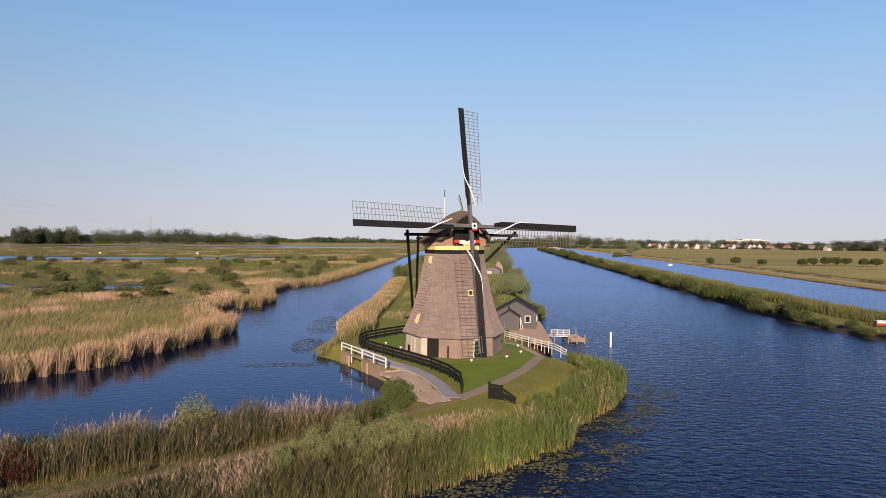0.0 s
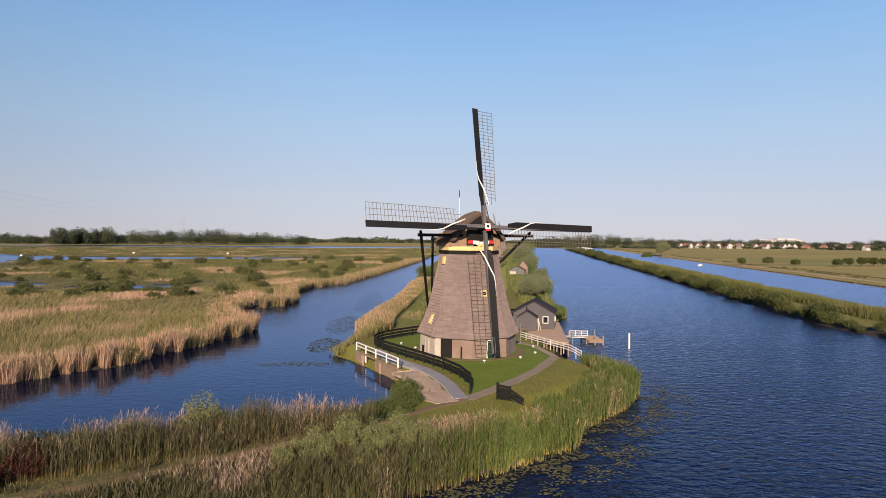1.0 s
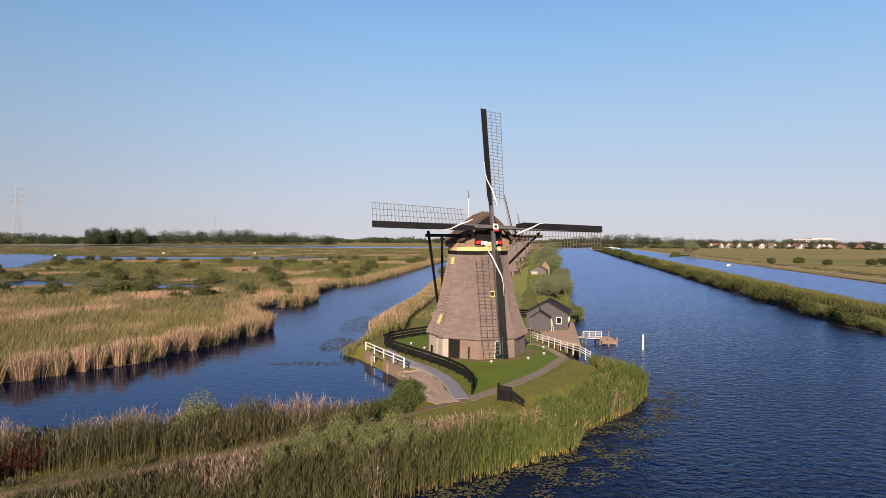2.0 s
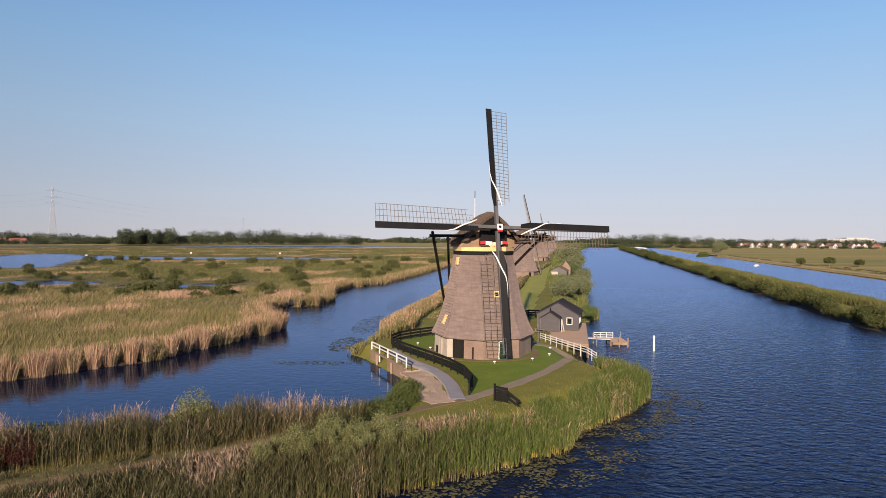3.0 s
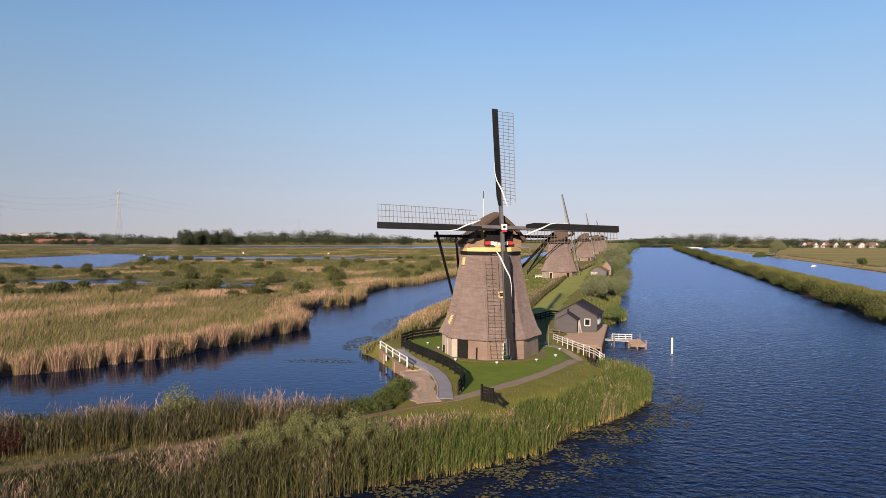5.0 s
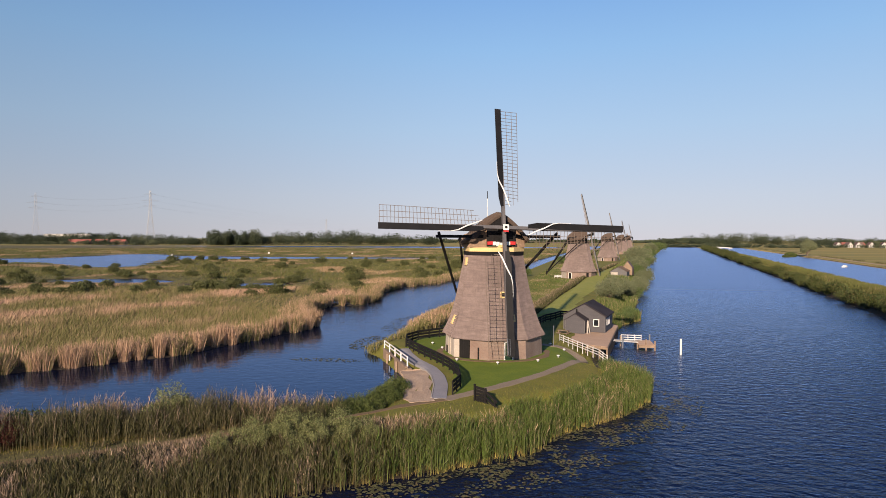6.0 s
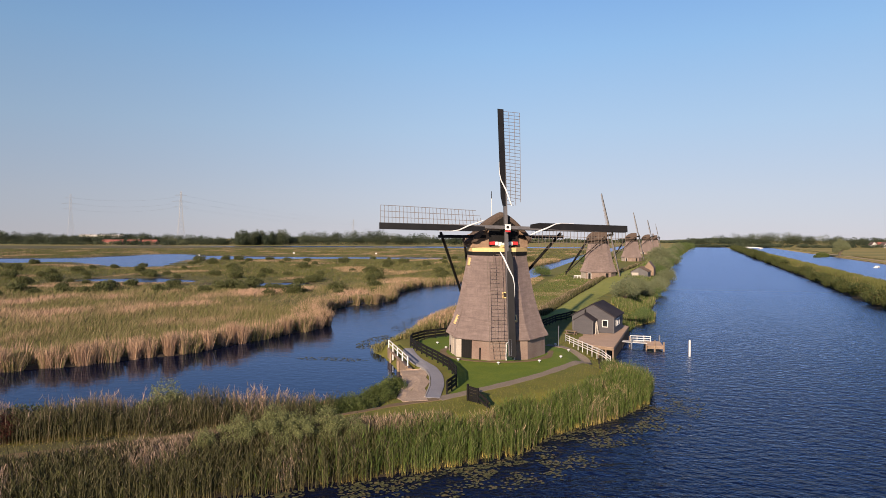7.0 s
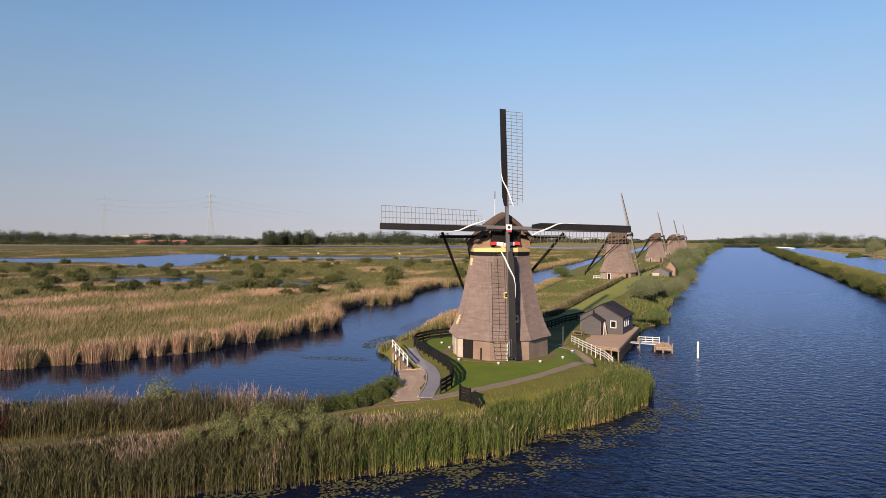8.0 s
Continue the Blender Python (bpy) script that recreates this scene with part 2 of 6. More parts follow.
M["shed_board"] = surface("dark_grey_boards", (0.060, 0.056, 0.062), (0.076, 0.070, 0.075), (0.040, 0.037, 0.041), 0.8, 9.0, 0.7, 0.004, 0, (1, 1, 4))
M["shed_roof"] = surface("black_roof_felt", (0.040, 0.033, 0.036), (0.055, 0.047, 0.050), None, 0.8, 12.0, 0.9, 0.006, spec=0.1)
M["deck"] = surface("tan_deck_wood", (0.46, 0.32, 0.22), (0.38, 0.26, 0.18), (0.28, 0.19, 0.13), 0.9, 8.0, 0.85, 0.004)
M["wood"] = surface("brown_timber", (0.22, 0.15, 0.10), (0.28, 0.20, 0.14), (0.13, 0.09, 0.06), 0.9, 9.0, 0.8, 0.004)
M["glass"], _n, _l, _b = shader("window_glass")
_b.inputs["Base Color"].default_value, _b.inputs["Roughness"].default_value = (0.01, 0.012, 0.015, 1), 0.05
M["steel"] = surface("galvanised_steel", (0.42, 0.43, 0.45), (0.36, 0.37, 0.39), None, 0.2, 3.0, 0.5, 0.0, 0.4)
M["roof_red"] = surface("orange_red_tiles", (0.27, 0.095, 0.07), (0.21, 0.08, 0.06), None, 0.1, 2.0, 0.8, 0.02)
M["roof_brown"] = surface("brown_tiles", (0.17, 0.11, 0.09), (0.13, 0.09, 0.08), None, 0.1, 2.0, 0.8, 0.02)
M["render"] = surface("pale_house_wall", (0.52, 0.50, 0.47), (0.46, 0.43, 0.40), None, 0.05, 2.0, 0.9, 0.01)
M["far_brick"] = surface("house_brick", (0.34, 0.21, 0.16), (0.28, 0.18, 0.14), None, 0.05, 2.0, 0.9, 0.01)
M["bark"] = surface("grey_brown_bark", (0.13, 0.10, 0.075), (0.18, 0.14, 0.11), (0.08, 0.06, 0.045), 1.5, 14.0, 0.9, 0.02)
M["reed"] = foliage("reed_blades", (0.030, 0.062, 0.009), (0.096, 0.136, 0.022), (0.36, 0.25, 0.16), (0.42, 0.31, 0.09), 0.18, 0.75)
M["reed_dull"] = foliage("dull_reed_blades", (0.025, 0.032, 0.009), (0.086, 0.082, 0.026), (0.31, 0.22, 0.16), (0.15, 0.11, 0.045), 0.15, 0.8)
M["verge"] = foliage("verge_grass", (0.100, 0.120, 0.012), (0.190, 0.180, 0.025), (0.28, 0.21, 0.07), None, 0.2, 0.6)
M["marsh_reed"] = foliage("marsh_reed_blades", (0.118, 0.124, 0.036), (0.188, 0.172, 0.060), (0.51, 0.325, 0.222), None, 0.22, 0.30, 0.05)
M["marsh_far"] = foliage("green_marsh_blades", (0.074, 0.090, 0.020), (0.135, 0.142, 0.038), (0.38, 0.26, 0.15), None, 0.22, 0.30, 0.04)
M["leaf"] = foliage("willow_leaves", (0.075, 0.125, 0.028), (0.125, 0.160, 0.060), (0.20, 0.19, 0.08), None, 0.3, 0.6)
M["leaf_silver"] = foliage("silver_willow_leaves", (0.120, 0.145, 0.068), (0.210, 0.225, 0.125), (0.18, 0.16, 0.08), None, 0.3, 0.5)
M["leaf_pale"] = foliage("pale_willow_leaves", (0.110, 0.132, 0.044), (0.235, 0.240, 0.100), (0.20, 0.18, 0.09), None, 0.3, 0.85)
M["leaf_dark"] = foliage("dark_leaves", (0.050, 0.074, 0.018), (0.098, 0.118, 0.032), (0.12, 0.12, 0.05), None, 0.25, 0.6, 0.02)
M["leaf_far"] = foliage("far_tree_leaves", (0.022, 0.034, 0.018), (0.038, 0.050, 0.027), (0.095, 0.105, 0.056), None, 0.15, 0.5, 0.01)
M["leaf_marsh"] = foliage("marsh_shrub_leaves", (0.050, 0.062, 0.018), (0.105, 0.110, 0.038), (0.12, 0.11, 0.05), None, 0.2, 0.5)
M["leaf_bank"] = foliage("bank_bush_leaves", (0.038, 0.056, 0.014), (0.078, 0.088, 0.026), (0.16, 0.12, 0.05), None, 0.2, 0.6)
M["leaf_red"] = foliage("red_leaves", (0.050, 0.012, 0.010), (0.085, 0.022, 0.016), (0.12, 0.05, 0.03), None, 0.3, 0.6)
M["pad"] = foliage("lily_pads", (0.034, 0.040, 0.018), (0.062, 0.064, 0.030), (0.09, 0.066, 0.032), None, 0.05, 0.6)


# ---- building blocks ----
def box(bm, sx, sy, sz, m=Matrix()):
    """A bar of that size, centred at the pose m, with eased edges left to the material."""
    return bmesh.ops.create_cube(bm, size=1.0, matrix=m @ Matrix.Diagonal((sx, sy, sz, 1)))["verts"]


def between(p, q, up=(0, 0, 1)):
    p, q = Vector(p), Vector(q)
    z = (q - p).normalized()
    x = Vector(up).cross(z)
    if x.length < 1e-4:
        x = Vector((1, 0, 0))
    x.normalize()
    y = z.cross(x)
    return Matrix(((x.x, y.x, z.x, 0), (x.y, y.y, z.y, 0), (x.z, y.z, z.z, 0), (0, 0, 0, 1)))


def beam(bm, p, q, w, h, w2=None, h2=None):
    """A squared, possibly tapered beam from p to q; w across, h upward."""
    p, q = Vector(p), Vector(q)
    m = Matrix.Translation((p + q) / 2) @ between(p, q)
    vs = box(bm, w, h, (q - p).length, m)
    if w2:
        for v in vs:
            if (v.co - q).length < (v.co - p).length:
                loc = m.inverted() @ v.co
                loc.x *= w2 / w
                loc.y *= (h2 or w2) / h
                v.co = m @ loc


def rod(bm, p, q, r, r2=None, seg=8):
    p, q = Vector(p), Vector(q)
    m = Matrix.Translation((p + q) / 2) @ between(p, q)
    bmesh.ops.create_cone(bm, cap_ends=True, segments=seg, radius1=r, radius2=r if r2 is None else r2, depth=(q - p).length, matrix=m)


def poly_prism(bm, pts, z0, z1):
    lo = [bm.verts.new((x, y, z0)) for x, y in pts]
    hi = [bm.verts.new((x, y, z1)) for x, y in pts]
    n = len(pts)
    bm.faces.new(hi)
    bm.faces.new(lo[::-1])
    for i in range(n):
        bm.faces.new((lo[i], lo[(i + 1) % n], hi[(i + 1) % n], hi[i]))


def loft(bm, rings, caps=True, closed=True):
    """Skin a list of rings of equal vertex count."""
    vs = [[bm.verts.new(p) for p in ring] for ring in rings]
    n = len(rings[0])
    for a, b in zip(vs, vs[1:]):
        for i in range(n if closed else n - 1):
            j = (i + 1) % n
            bm.faces.new((a[i], a[j], b[j], b[i]))
    if caps and closed:
        bm.faces.new(vs[0][::-1])
        bm.faces.new(vs[-1])
    return vs


def finish(bm, name, material, bevel=0.0, smooth=False):
    if bevel:
        sharp = [e for e in bm.edges if len(e.link_faces) == 2 and e.calc_face_angle(0) > 0.6]
        bmesh.ops.bevel(bm, geom=sharp, offset=bevel, segments=1, affect="EDGES", clamp_overlap=True)
    bmesh.ops.recalc_face_normals(bm, faces=bm.faces)
    me = bpy.data.meshes.new(name)
    bm.to_mesh(me)
    bm.free()
    for mm in material if isinstance(material, (list, tuple)) else [material]:
        me.materials.append(mm)
    if smooth:
        me.polygons.foreach_set("use_smooth", [True] * len(me.polygons))
    return me


def part(name, bm, material, parent, label="", bevel=0.0, smooth=False):
    ob = new(name, finish(bm, name, material, bevel, smooth))
    ob.parent = parent
    if label:
        ob["label"] = label
    return ob


def thing(name, label, category, m=Matrix(), group="", kind=""):
    ob = new(name)
    ob.empty_display_size = 0.3
    ob.matrix_world = m
    return tagged(ob, label, category, group, kind)


def raw_mesh(name, verts, faces, material, dry=None, along=None):
    """A mesh from arrays: verts (n, 3), faces (m, 3) or (m, 4)."""
    me = bpy.data.meshes.new(name)
    k = faces.shape[1]
    me.vertices.add(len(verts))
    me.vertices.foreach_set("co", np.asarray(verts, np.float32).ravel())
    me.loops.add(faces.size)
    me.loops.foreach_set("vertex_index", np.asarray(faces, np.int32).ravel())
    me.polygons.add(len(faces))
    me.polygons.foreach_set("loop_start", np.arange(0, faces.size, k, dtype=np.int32))
    me.update(calc_edges=True)
    for key, val in (("dry", dry), ("along", along)):
        if val is not None:
            me.attributes.new(key, "FLOAT", "POINT").data.foreach_set("value", np.asarray(val, np.float32))
    for mm in material if isinstance(material, (list, tuple)) else [material]:
        me.materials.append(mm)
    return me


def ribbons(base, height, width, lean, bend, facing, dry):
    """Blades as bent ribbons, three triangles each. base (n,3), lean (n,2): offset of the tip."""
    n = len(base)
    side = np.stack([np.cos(facing), np.sin(facing), np.zeros(n)], 1) * (width / 2)[:, None]
    up = np.stack([np.zeros(n), np.zeros(n), height], 1)
    ln = np.concatenate([lean, np.zeros((n, 1))], 1)
    mid = base + up * 0.6 + ln * (0.6 - bend[:, None] * 0.35)
    tip = base + up + ln
    v = np.stack([base - side * 0.8, base + side * 0.8, mid - side, mid + side, tip], 1).reshape(-1, 3)
    o = (np.arange(n) * 5)[:, None]
    f = np.concatenate([o + np.array([[0, 1, 3]]), o + np.array([[0, 3, 2]]), o + np.array([[2, 3, 4]])], 1).reshape(-1, 3)
    al = np.tile(np.array([0, 0, 0.6, 0.6, 1.0]), n)
    return v, f, np.repeat(dry, 5), al


def leaf_cloud(rng, lobes, count, size, flat=0.5):
    """Leaf quads over the outer half of a set of lobes (x, y, z, rx, rz)."""
    lobes = np.asarray(lobes, float)
    w = lobes[:, 3] ** 2
    pick = rng.choice(len(lobes), count, p=w / w.sum())
    d = rng.normal(size=(count, 3))
    d /= np.linalg.norm(d, axis=1)[:, None]
    rad = 1 - 0.55 * rng.random(count) ** 1.6
    rad *= 1 + 0.16 * np.sin(d[:, 0] * 5 + pick) * np.cos(d[:, 1] * 6 + d[:, 2] * 4)
    L = lobes[pick]
    c = L[:, :3] + d * rad[:, None] * np.stack([L[:, 3], L[:, 3], L[:, 4]], 1)
    nrm = d * 0.7 + rng.normal(size=(count, 3)) * 0.6
    nrm /= np.linalg.norm(nrm, axis=1)[:, None]
    a = np.cross(nrm, rng.normal(size=(count, 3)))
    a /= np.linalg.norm(a, axis=1)[:, None]
    b = np.cross(nrm, a)
    s = size * (0.6 + 0.8 * rng.random(count))[:, None]
    v = np.stack([c - a * s, c - b * s * flat, c + a * s, c + b * s * flat], 1).reshape(-1, 3)
    f = np.arange(count * 4).reshape(-1, 4)
    return v, f


# ---- the plan ----
def shear(y):
    """Sideways run of the canals beyond the mill."""
    y = np.asarray(y, float)
    return 0.184 * np.clip(y - 118, 0, None)


def poly_sd(px, py, pts):
    """Signed distance to a closed outline, positive inside."""
    pts = np.asarray(pts, float)
    d2 = np.full(px.shape, 1e18)
    inside = np.zeros(px.shape, bool)
    for (x1, y1), (x2, y2) in zip(pts, np.roll(pts, -1, 0)):
        ex, ey = x2 - x1, y2 - y1
        t = np.clip(((px - x1) * ex + (py - y1) * ey) / (ex * ex + ey * ey + 1e-12), 0, 1)
        d2 = np.minimum(d2, (px - x1 - t * ex) ** 2 + (py - y1 - t * ey) ** 2)
        if y1 != y2:
            cross = ((y1 > py) != (y2 > py)) & (px < ex * (py - y1) / ey + x1)
            inside ^= cross
    return np.where(inside, 1, -1) * np.sqrt(d2)


def line_dist(px, py, pts):
    pts = np.asarray(pts, float)
    d2 = np.full(np.shape(px), 1e18)
    for (x1, y1), (x2, y2) in zip(pts, pts[1:]):
        ex, ey = x2 - x1, y2 - y1
        t = np.clip(((px - x1) * ex + (py - y1) * ey) / (ex * ex + ey * ey), 0, 1)
        d2 = np.minimum(d2, (px - x1 - t * ex) ** 2 + (py - y1 - t * ey) ** 2)
    return np.sqrt(d2)


SHORE_LOW = [(-60, 3), (-40, 14), (-12, 29.6), (-1.3, 35.3), (5.8, 39.6), (12.8, 44.6), (16.2, 47.4), (17.9, 52.0), (20.4, 54.8),
             (23.7, 58.6), (26.6, 64.0), (27.5, 68.5), (26.4, 73.0), (24.4, 77.0), (24.2, 83), (26, 96), (28, 108), (30.5, 119), (34.5, 126), (35.2, 131),
             (34.6, 138), (38, 157), (44, 202), (64, 322), (91, 490), (195, 1034), (220, 1160)]
SHORE_HIGH = [(-75, 17), (-45, 28), (-24, 37.0), (-12, 43.8), (-5, 46.9), (1.0, 49.0), (3.4, 52), (3.9, 56), (3.6, 61), (3.3, 66.5), (-1.8, 77.2), (-4.8, 81.8),
              (-3.4, 85.5), (-2.2, 94), (-3.4, 103), (-2.5, 113), (-0.5, 130), (4, 189), (9.6, 286), (24, 438), (60, 700), (120, 1160)]
MARSH_EDGE = [(-90, 26), (-60, 46), (-40.3, 60.5), (-34, 65.6), (-30.8, 70), (-26.8, 74.2), (-22.8, 87.4), (-19.6, 97), (-18.9, 103.5), (-22, 106), (-26.5, 120), (-27.4, 129.5), (-21.2, 138), (-20.4, 149), (-24.5, 168),
              (-23, 186), (-15, 201), (-8.2, 250), (3, 340), (12.5, 414), (45, 700), (100, 1160)]
LAND_LOW = SHORE_LOW + [(-3000, 1160), (-3000, 3)]
LAND_HIGH = SHORE_HIGH + [(3000, 1160), (3000, -200), (-75, -200)]
MARSH = MARSH_EDGE + [(-3000, 1160), (-3000, 26)]
PONDS = [[(-360, 330), (-301, 309), (-270, 302), (-262, 318), (-250, 322), (-225, 304), (-194, 282), (-178, 276), (-176, 290), (-215, 372), (-150, 408), (-60, 440), (-62, 452), (-205, 446),
          (-256, 451), (-298, 492), (-303, 470), (-300, 437), (-304, 420), (-292, 381), (-324, 369), (-362, 352)],
         [(-134, 188), (-112, 185), (-97, 190), (-104, 199), (-120, 205), (-138, 200)],
         [(-88, 182), (-70, 180), (-55, 190), (-64, 196), (-84, 190)],
         [(-700, 890), (-300, 880), (-60, 905), (40, 960), (30, 1010), (-190, 1000), (-500, 960)],
         [(-34, 137), (-20, 139.5), (-19, 147), (-27, 147)]]
PATH_LINE = [(-40, 19), (-14, 34.4), (-11, 36.3), (-8, 38.6), (-5, 41), (-2, 43.5), (2.4, 47.3), (6.8, 51.8), (9.3, 54.0), (12, 57.5), (15, 61.8), (17.4, 65.8), (19.5, 70.3),
             (21.2, 74), (21.8, 77), (21.3, 79.6), (19.6, 82.0), (17.0, 83.6)]
PAVE_LINE = [(0.9, 77.5), (2.2, 73.8), (3.7, 70.4), (5.9, 66.9), (7.4, 63.0), (8.3, 59.0), (8.85, 54.2)]
LAWN = [(9.9, 55.6), (12, 58), (15, 62.3), (19, 70.6), (20.8, 74.5), (21.3, 77), (20.8, 79.2), (19.3, 81.2), (16, 84), (14, 92), (6.5, 91), (2.5, 87), (1.2, 83), (1.2, 79), (4.8, 72.5), (8.3, 66), (10.2, 58.6)]


RIDGE = [(18.0, 112), (19.6, 124), (23.3, 151), (27.6, 178), (32.2, 212), (36.5, 234), (58, 340), (92, 520)]


def rise(sd, level, top, width, bed=1.4):
    s = np.clip(sd / width, 0, 1)
    return np.where(sd > 0, level + (top - level) * s * s * (3 - 2 * s) + 0.0, level - np.clip(-sd * 0.6, 0.02, bed))


def wobble(x, y):
    return 0.35 * np.sin(x * 0.9 + 0.6 * np.sin(y * 0.7)) * np.sin(y * 0.8 + 0.5) + 0.2 * np.sin(x * 2.3 + y * 1.7)


def fields(x, y):
    """Signed distances from all the shores at points of the plan."""
    x, y = np.asarray(x, float), np.asarray(y, float)
    wob = wobble(x, y)
    low = poly_sd(x, y, LAND_LOW) + wob * 0.6
    high = poly_sd(x, y, LAND_HIGH) + wob * 0.4
    marsh = poly_sd(x, y, MARSH) + wob
    pond = np.full(x.shape, -1e9)
    for p in PONDS:
        pond = np.maximum(pond, poly_sd(x, y, p))
    u = x - shear(y)
    strip = np.minimum(u - 78.0, 97.0 - u) + wob
    plain = u - 143.0
    return low, high, marsh, pond + wob * 2, strip, plain


def ground_height(x, y):
    low, high, marsh, pond, strip, plain = fields(x, y)
    dike = np.minimum(rise(low, 0.0, 1.95, 5.4), rise(high, 0.7, 1.95, 2.6))
    wet = np.minimum(rise(marsh, 0.7, 1.0, 0.8), rise(-pond, 0.7, 1.0, 2.0))
    h = np.maximum(dike, wet)
    h = np.maximum(h, rise(strip, 0.0, 0.8, 2.5))
    ditch = np.abs(plain - 26.0) - 2.2 + ((np.asarray(y) < 190) | (np.asarray(y) > 360)) * 50.0
    h = np.maximum(h, np.minimum(rise(plain, 0.0, 0.7, 3.0), rise(ditch, 0.0, 0.7, 2.0)))
    h = np.maximum(h, np.where(np.asarray(y) > 1150, 0.9, -9))
    ridge = line_dist(np.asarray(x, float), np.asarray(y, float), RIDGE)
    h = h + (h > 1.0) * 0.85 * np.exp(-(ridge / np.interp(y, [104, 240, 600], [2.2, 3.2, 6.0])) ** 2)
    return h + 0.03 * wobble(np.asarray(x) * 1.3, np.asarray(y) * 1.1) * (h > 1.2)


def z_at(x, y):
    return float(ground_height(np.array([float(x)]), np.array([float(y)]))[0])


def graded(lo, a, step, b, hi, grow):
    mid = list(np.arange(a, b + 1e-6, step))
    out, s, v = [], step, b
    while v < hi:
        s = min(s * grow, 90)
        v += s
        out.append(v)
    pre, s, v = [], step, a
    while v > lo:
        s = min(s * grow, 90)
        v -= s
        pre.append(v)
    return np.array(pre[::-1] + mid + out)


gx = graded(-3000, -44, 0.6, 32, 3000, 1.08)
gx = np.unique(np.concatenate([gx[(gx < 70) | (gx > 150) & ((gx < 160) | (gx > 178))], np.arange(70, 105, 1.2), np.arange(105, 135, 6), np.arange(135, 151, 1.5), np.arange(160, 178, 1.2)]))
gy = graded(-300, 26, 0.6, 112, 4600, 1.035)
GU, GY = np.meshgrid(gx, gy)
GX = GU + shear(GY)
GZ = ground_height(GX, GY)
nx, ny = len(gx), len(gy)
ii = (np.arange(ny - 1)[:, None] * nx + np.arange(nx - 1)[None, :]).ravel()
quads = np.stack([ii, ii + 1, ii + nx + 1, ii + nx], 1)
me = raw_mesh("ground", np.stack([GX, GY, GZ], 2).reshape(-1, 3), quads, [M["grass"], M["lawn"], M["marsh"], M["field"], M["mud"], M["turf"]])
cx = (GX[:-1, :-1] + GX[1:, 1:]).ravel() / 2
cy = (GY[:-1, :-1] + GY[1:, 1:]).ravel() / 2
cz = (GZ[:-1, :-1] + GZ[1:, 1:]).ravel() / 2
fl, fh, fm, fp, fs, fd = fields(cx, cy)
mi = np.zeros(len(cx), np.int32)
mi[poly_sd(cx, cy, LAWN) > -0.2] = 1
mi[(line_dist(cx, cy, RIDGE) < np.interp(cy, [104, 240, 600], [2.6, 4.0, 7.0]))] = 5
mi[(line_dist(cx, cy, PATH_LINE[:9]) < 2.4) & (cx < 3) & (fm < -3)] = 2
mi[(fm > 0)] = 2
mi[(fs > 0) & (fs < 3.5)] = 4
mi[(fd > 0) | (cy > 860)] = 3
mi[(cz < 0.2) | ((fm > -1.5) & (fm < 1.1) & (cz < 1.05) & (fl > 0)) | ((fp > -1.2) & (fm > 0))] = 4
me.polygons.foreach_set("material_index", mi)
me.polygons.foreach_set("use_smooth", np.ones(len(cx), bool))
tagged(new("ground", me), "low grassy dike, marsh and meadow land", "ground", kind="structure")


def water_sheet(name, pts, z, mat, label):
    bm = bmesh.new()
    bm.faces.new([bm.verts.new((x, y, z)) for x, y in pts])
    bmesh.ops.triangulate(bm, faces=bm.faces)
    me = finish(bm, name, mat)
    if me.polygons[0].normal.z < 0:
        me.flip_normals()
    tagged(new(name, me), label, "water", kind="structure")


CREST = [(-75, 10), (-40, 20), (-12, 35.6), (-5, 41), (2.4, 47.3), (9.3, 55), (11.5, 77), (10, 100), (14, 130), (24, 195), (37, 304), (58, 464), (128, 867), (170, 1160)]
water_sheet("water", [(3000, 1180), (3000, -300), (-75, -300)] + CREST + [(170, 1180)], 0.0, M["water_low"], "deep blue rippled canal water")
water_sheet("water", [(-3000, 1180), (170, 1180)] + CREST[::-1] + [(-3000, 10)], 0.7, M["water_high"], "calm blue marsh water beside the reeds")


def strip_mesh(name, line, width, z_add, mat, label, category, edge=0.12):
    """A laid strip that follows the ground along a line."""
    pts = [Vector((x, y, 0)) for x, y in line]
    dense = []
    for a, b in zip(pts, pts[1:]):
        k = max(1, int((b - a).length / 0.5))
        dense += [a.lerp(b, i / k) for i in range(k)]
    dense.append(pts[-1])
    for _ in range(4):
        dense = [dense[0]] + [(a + b * 2 + c) / 4 for a, b, c in zip(dense, dense[1:], dense[2:])] + [dense[-1]]
    rows = []
    for i, p in enumerate(dense):
        t = (dense[min(i + 1, len(dense) - 1)] - dense[max(i - 1, 0)]).normalized()
        s = Vector((-t.y, t.x, 0))
        w = width / 2 * (1 + edge * noise.noise(p * 0.6))
        rows.append([p - s * w, p - s * w * 0.4, p + s * w * 0.4, p + s * w])
    flat = np.array([[(q.x, q.y) for q in r] for r in rows])
    hh = ground_height(flat[..., 0].ravel(), flat[..., 1].ravel()).reshape(flat.shape[:2])
    bm = bmesh.new()
    vs = [[bm.verts.new((*flat[i, j], max(hh[i].max() - 0.12, hh[i, j]) + z_add)) for j in range(4)] for i in range(len(rows))]
    for a, b in zip(vs, vs[1:]):
        for j in range(3):
            bm.faces.new((a[j], a[j + 1], b[j + 1], b[j]))
    ring = [v[0] for v in vs] + [v[3] for v in reversed(vs)]
    low = [bm.verts.new(v.co - Vector((0, 0, 0.25))) for v in ring]
    for i in range(len(ring)):
        j = (i + 1) % len(ring)
        bm.faces.new((ring[i], ring[j], low[j], low[i]))
    return tagged(new(name, finish(bm, name, mat, smooth=False)), label, category, kind="structure")


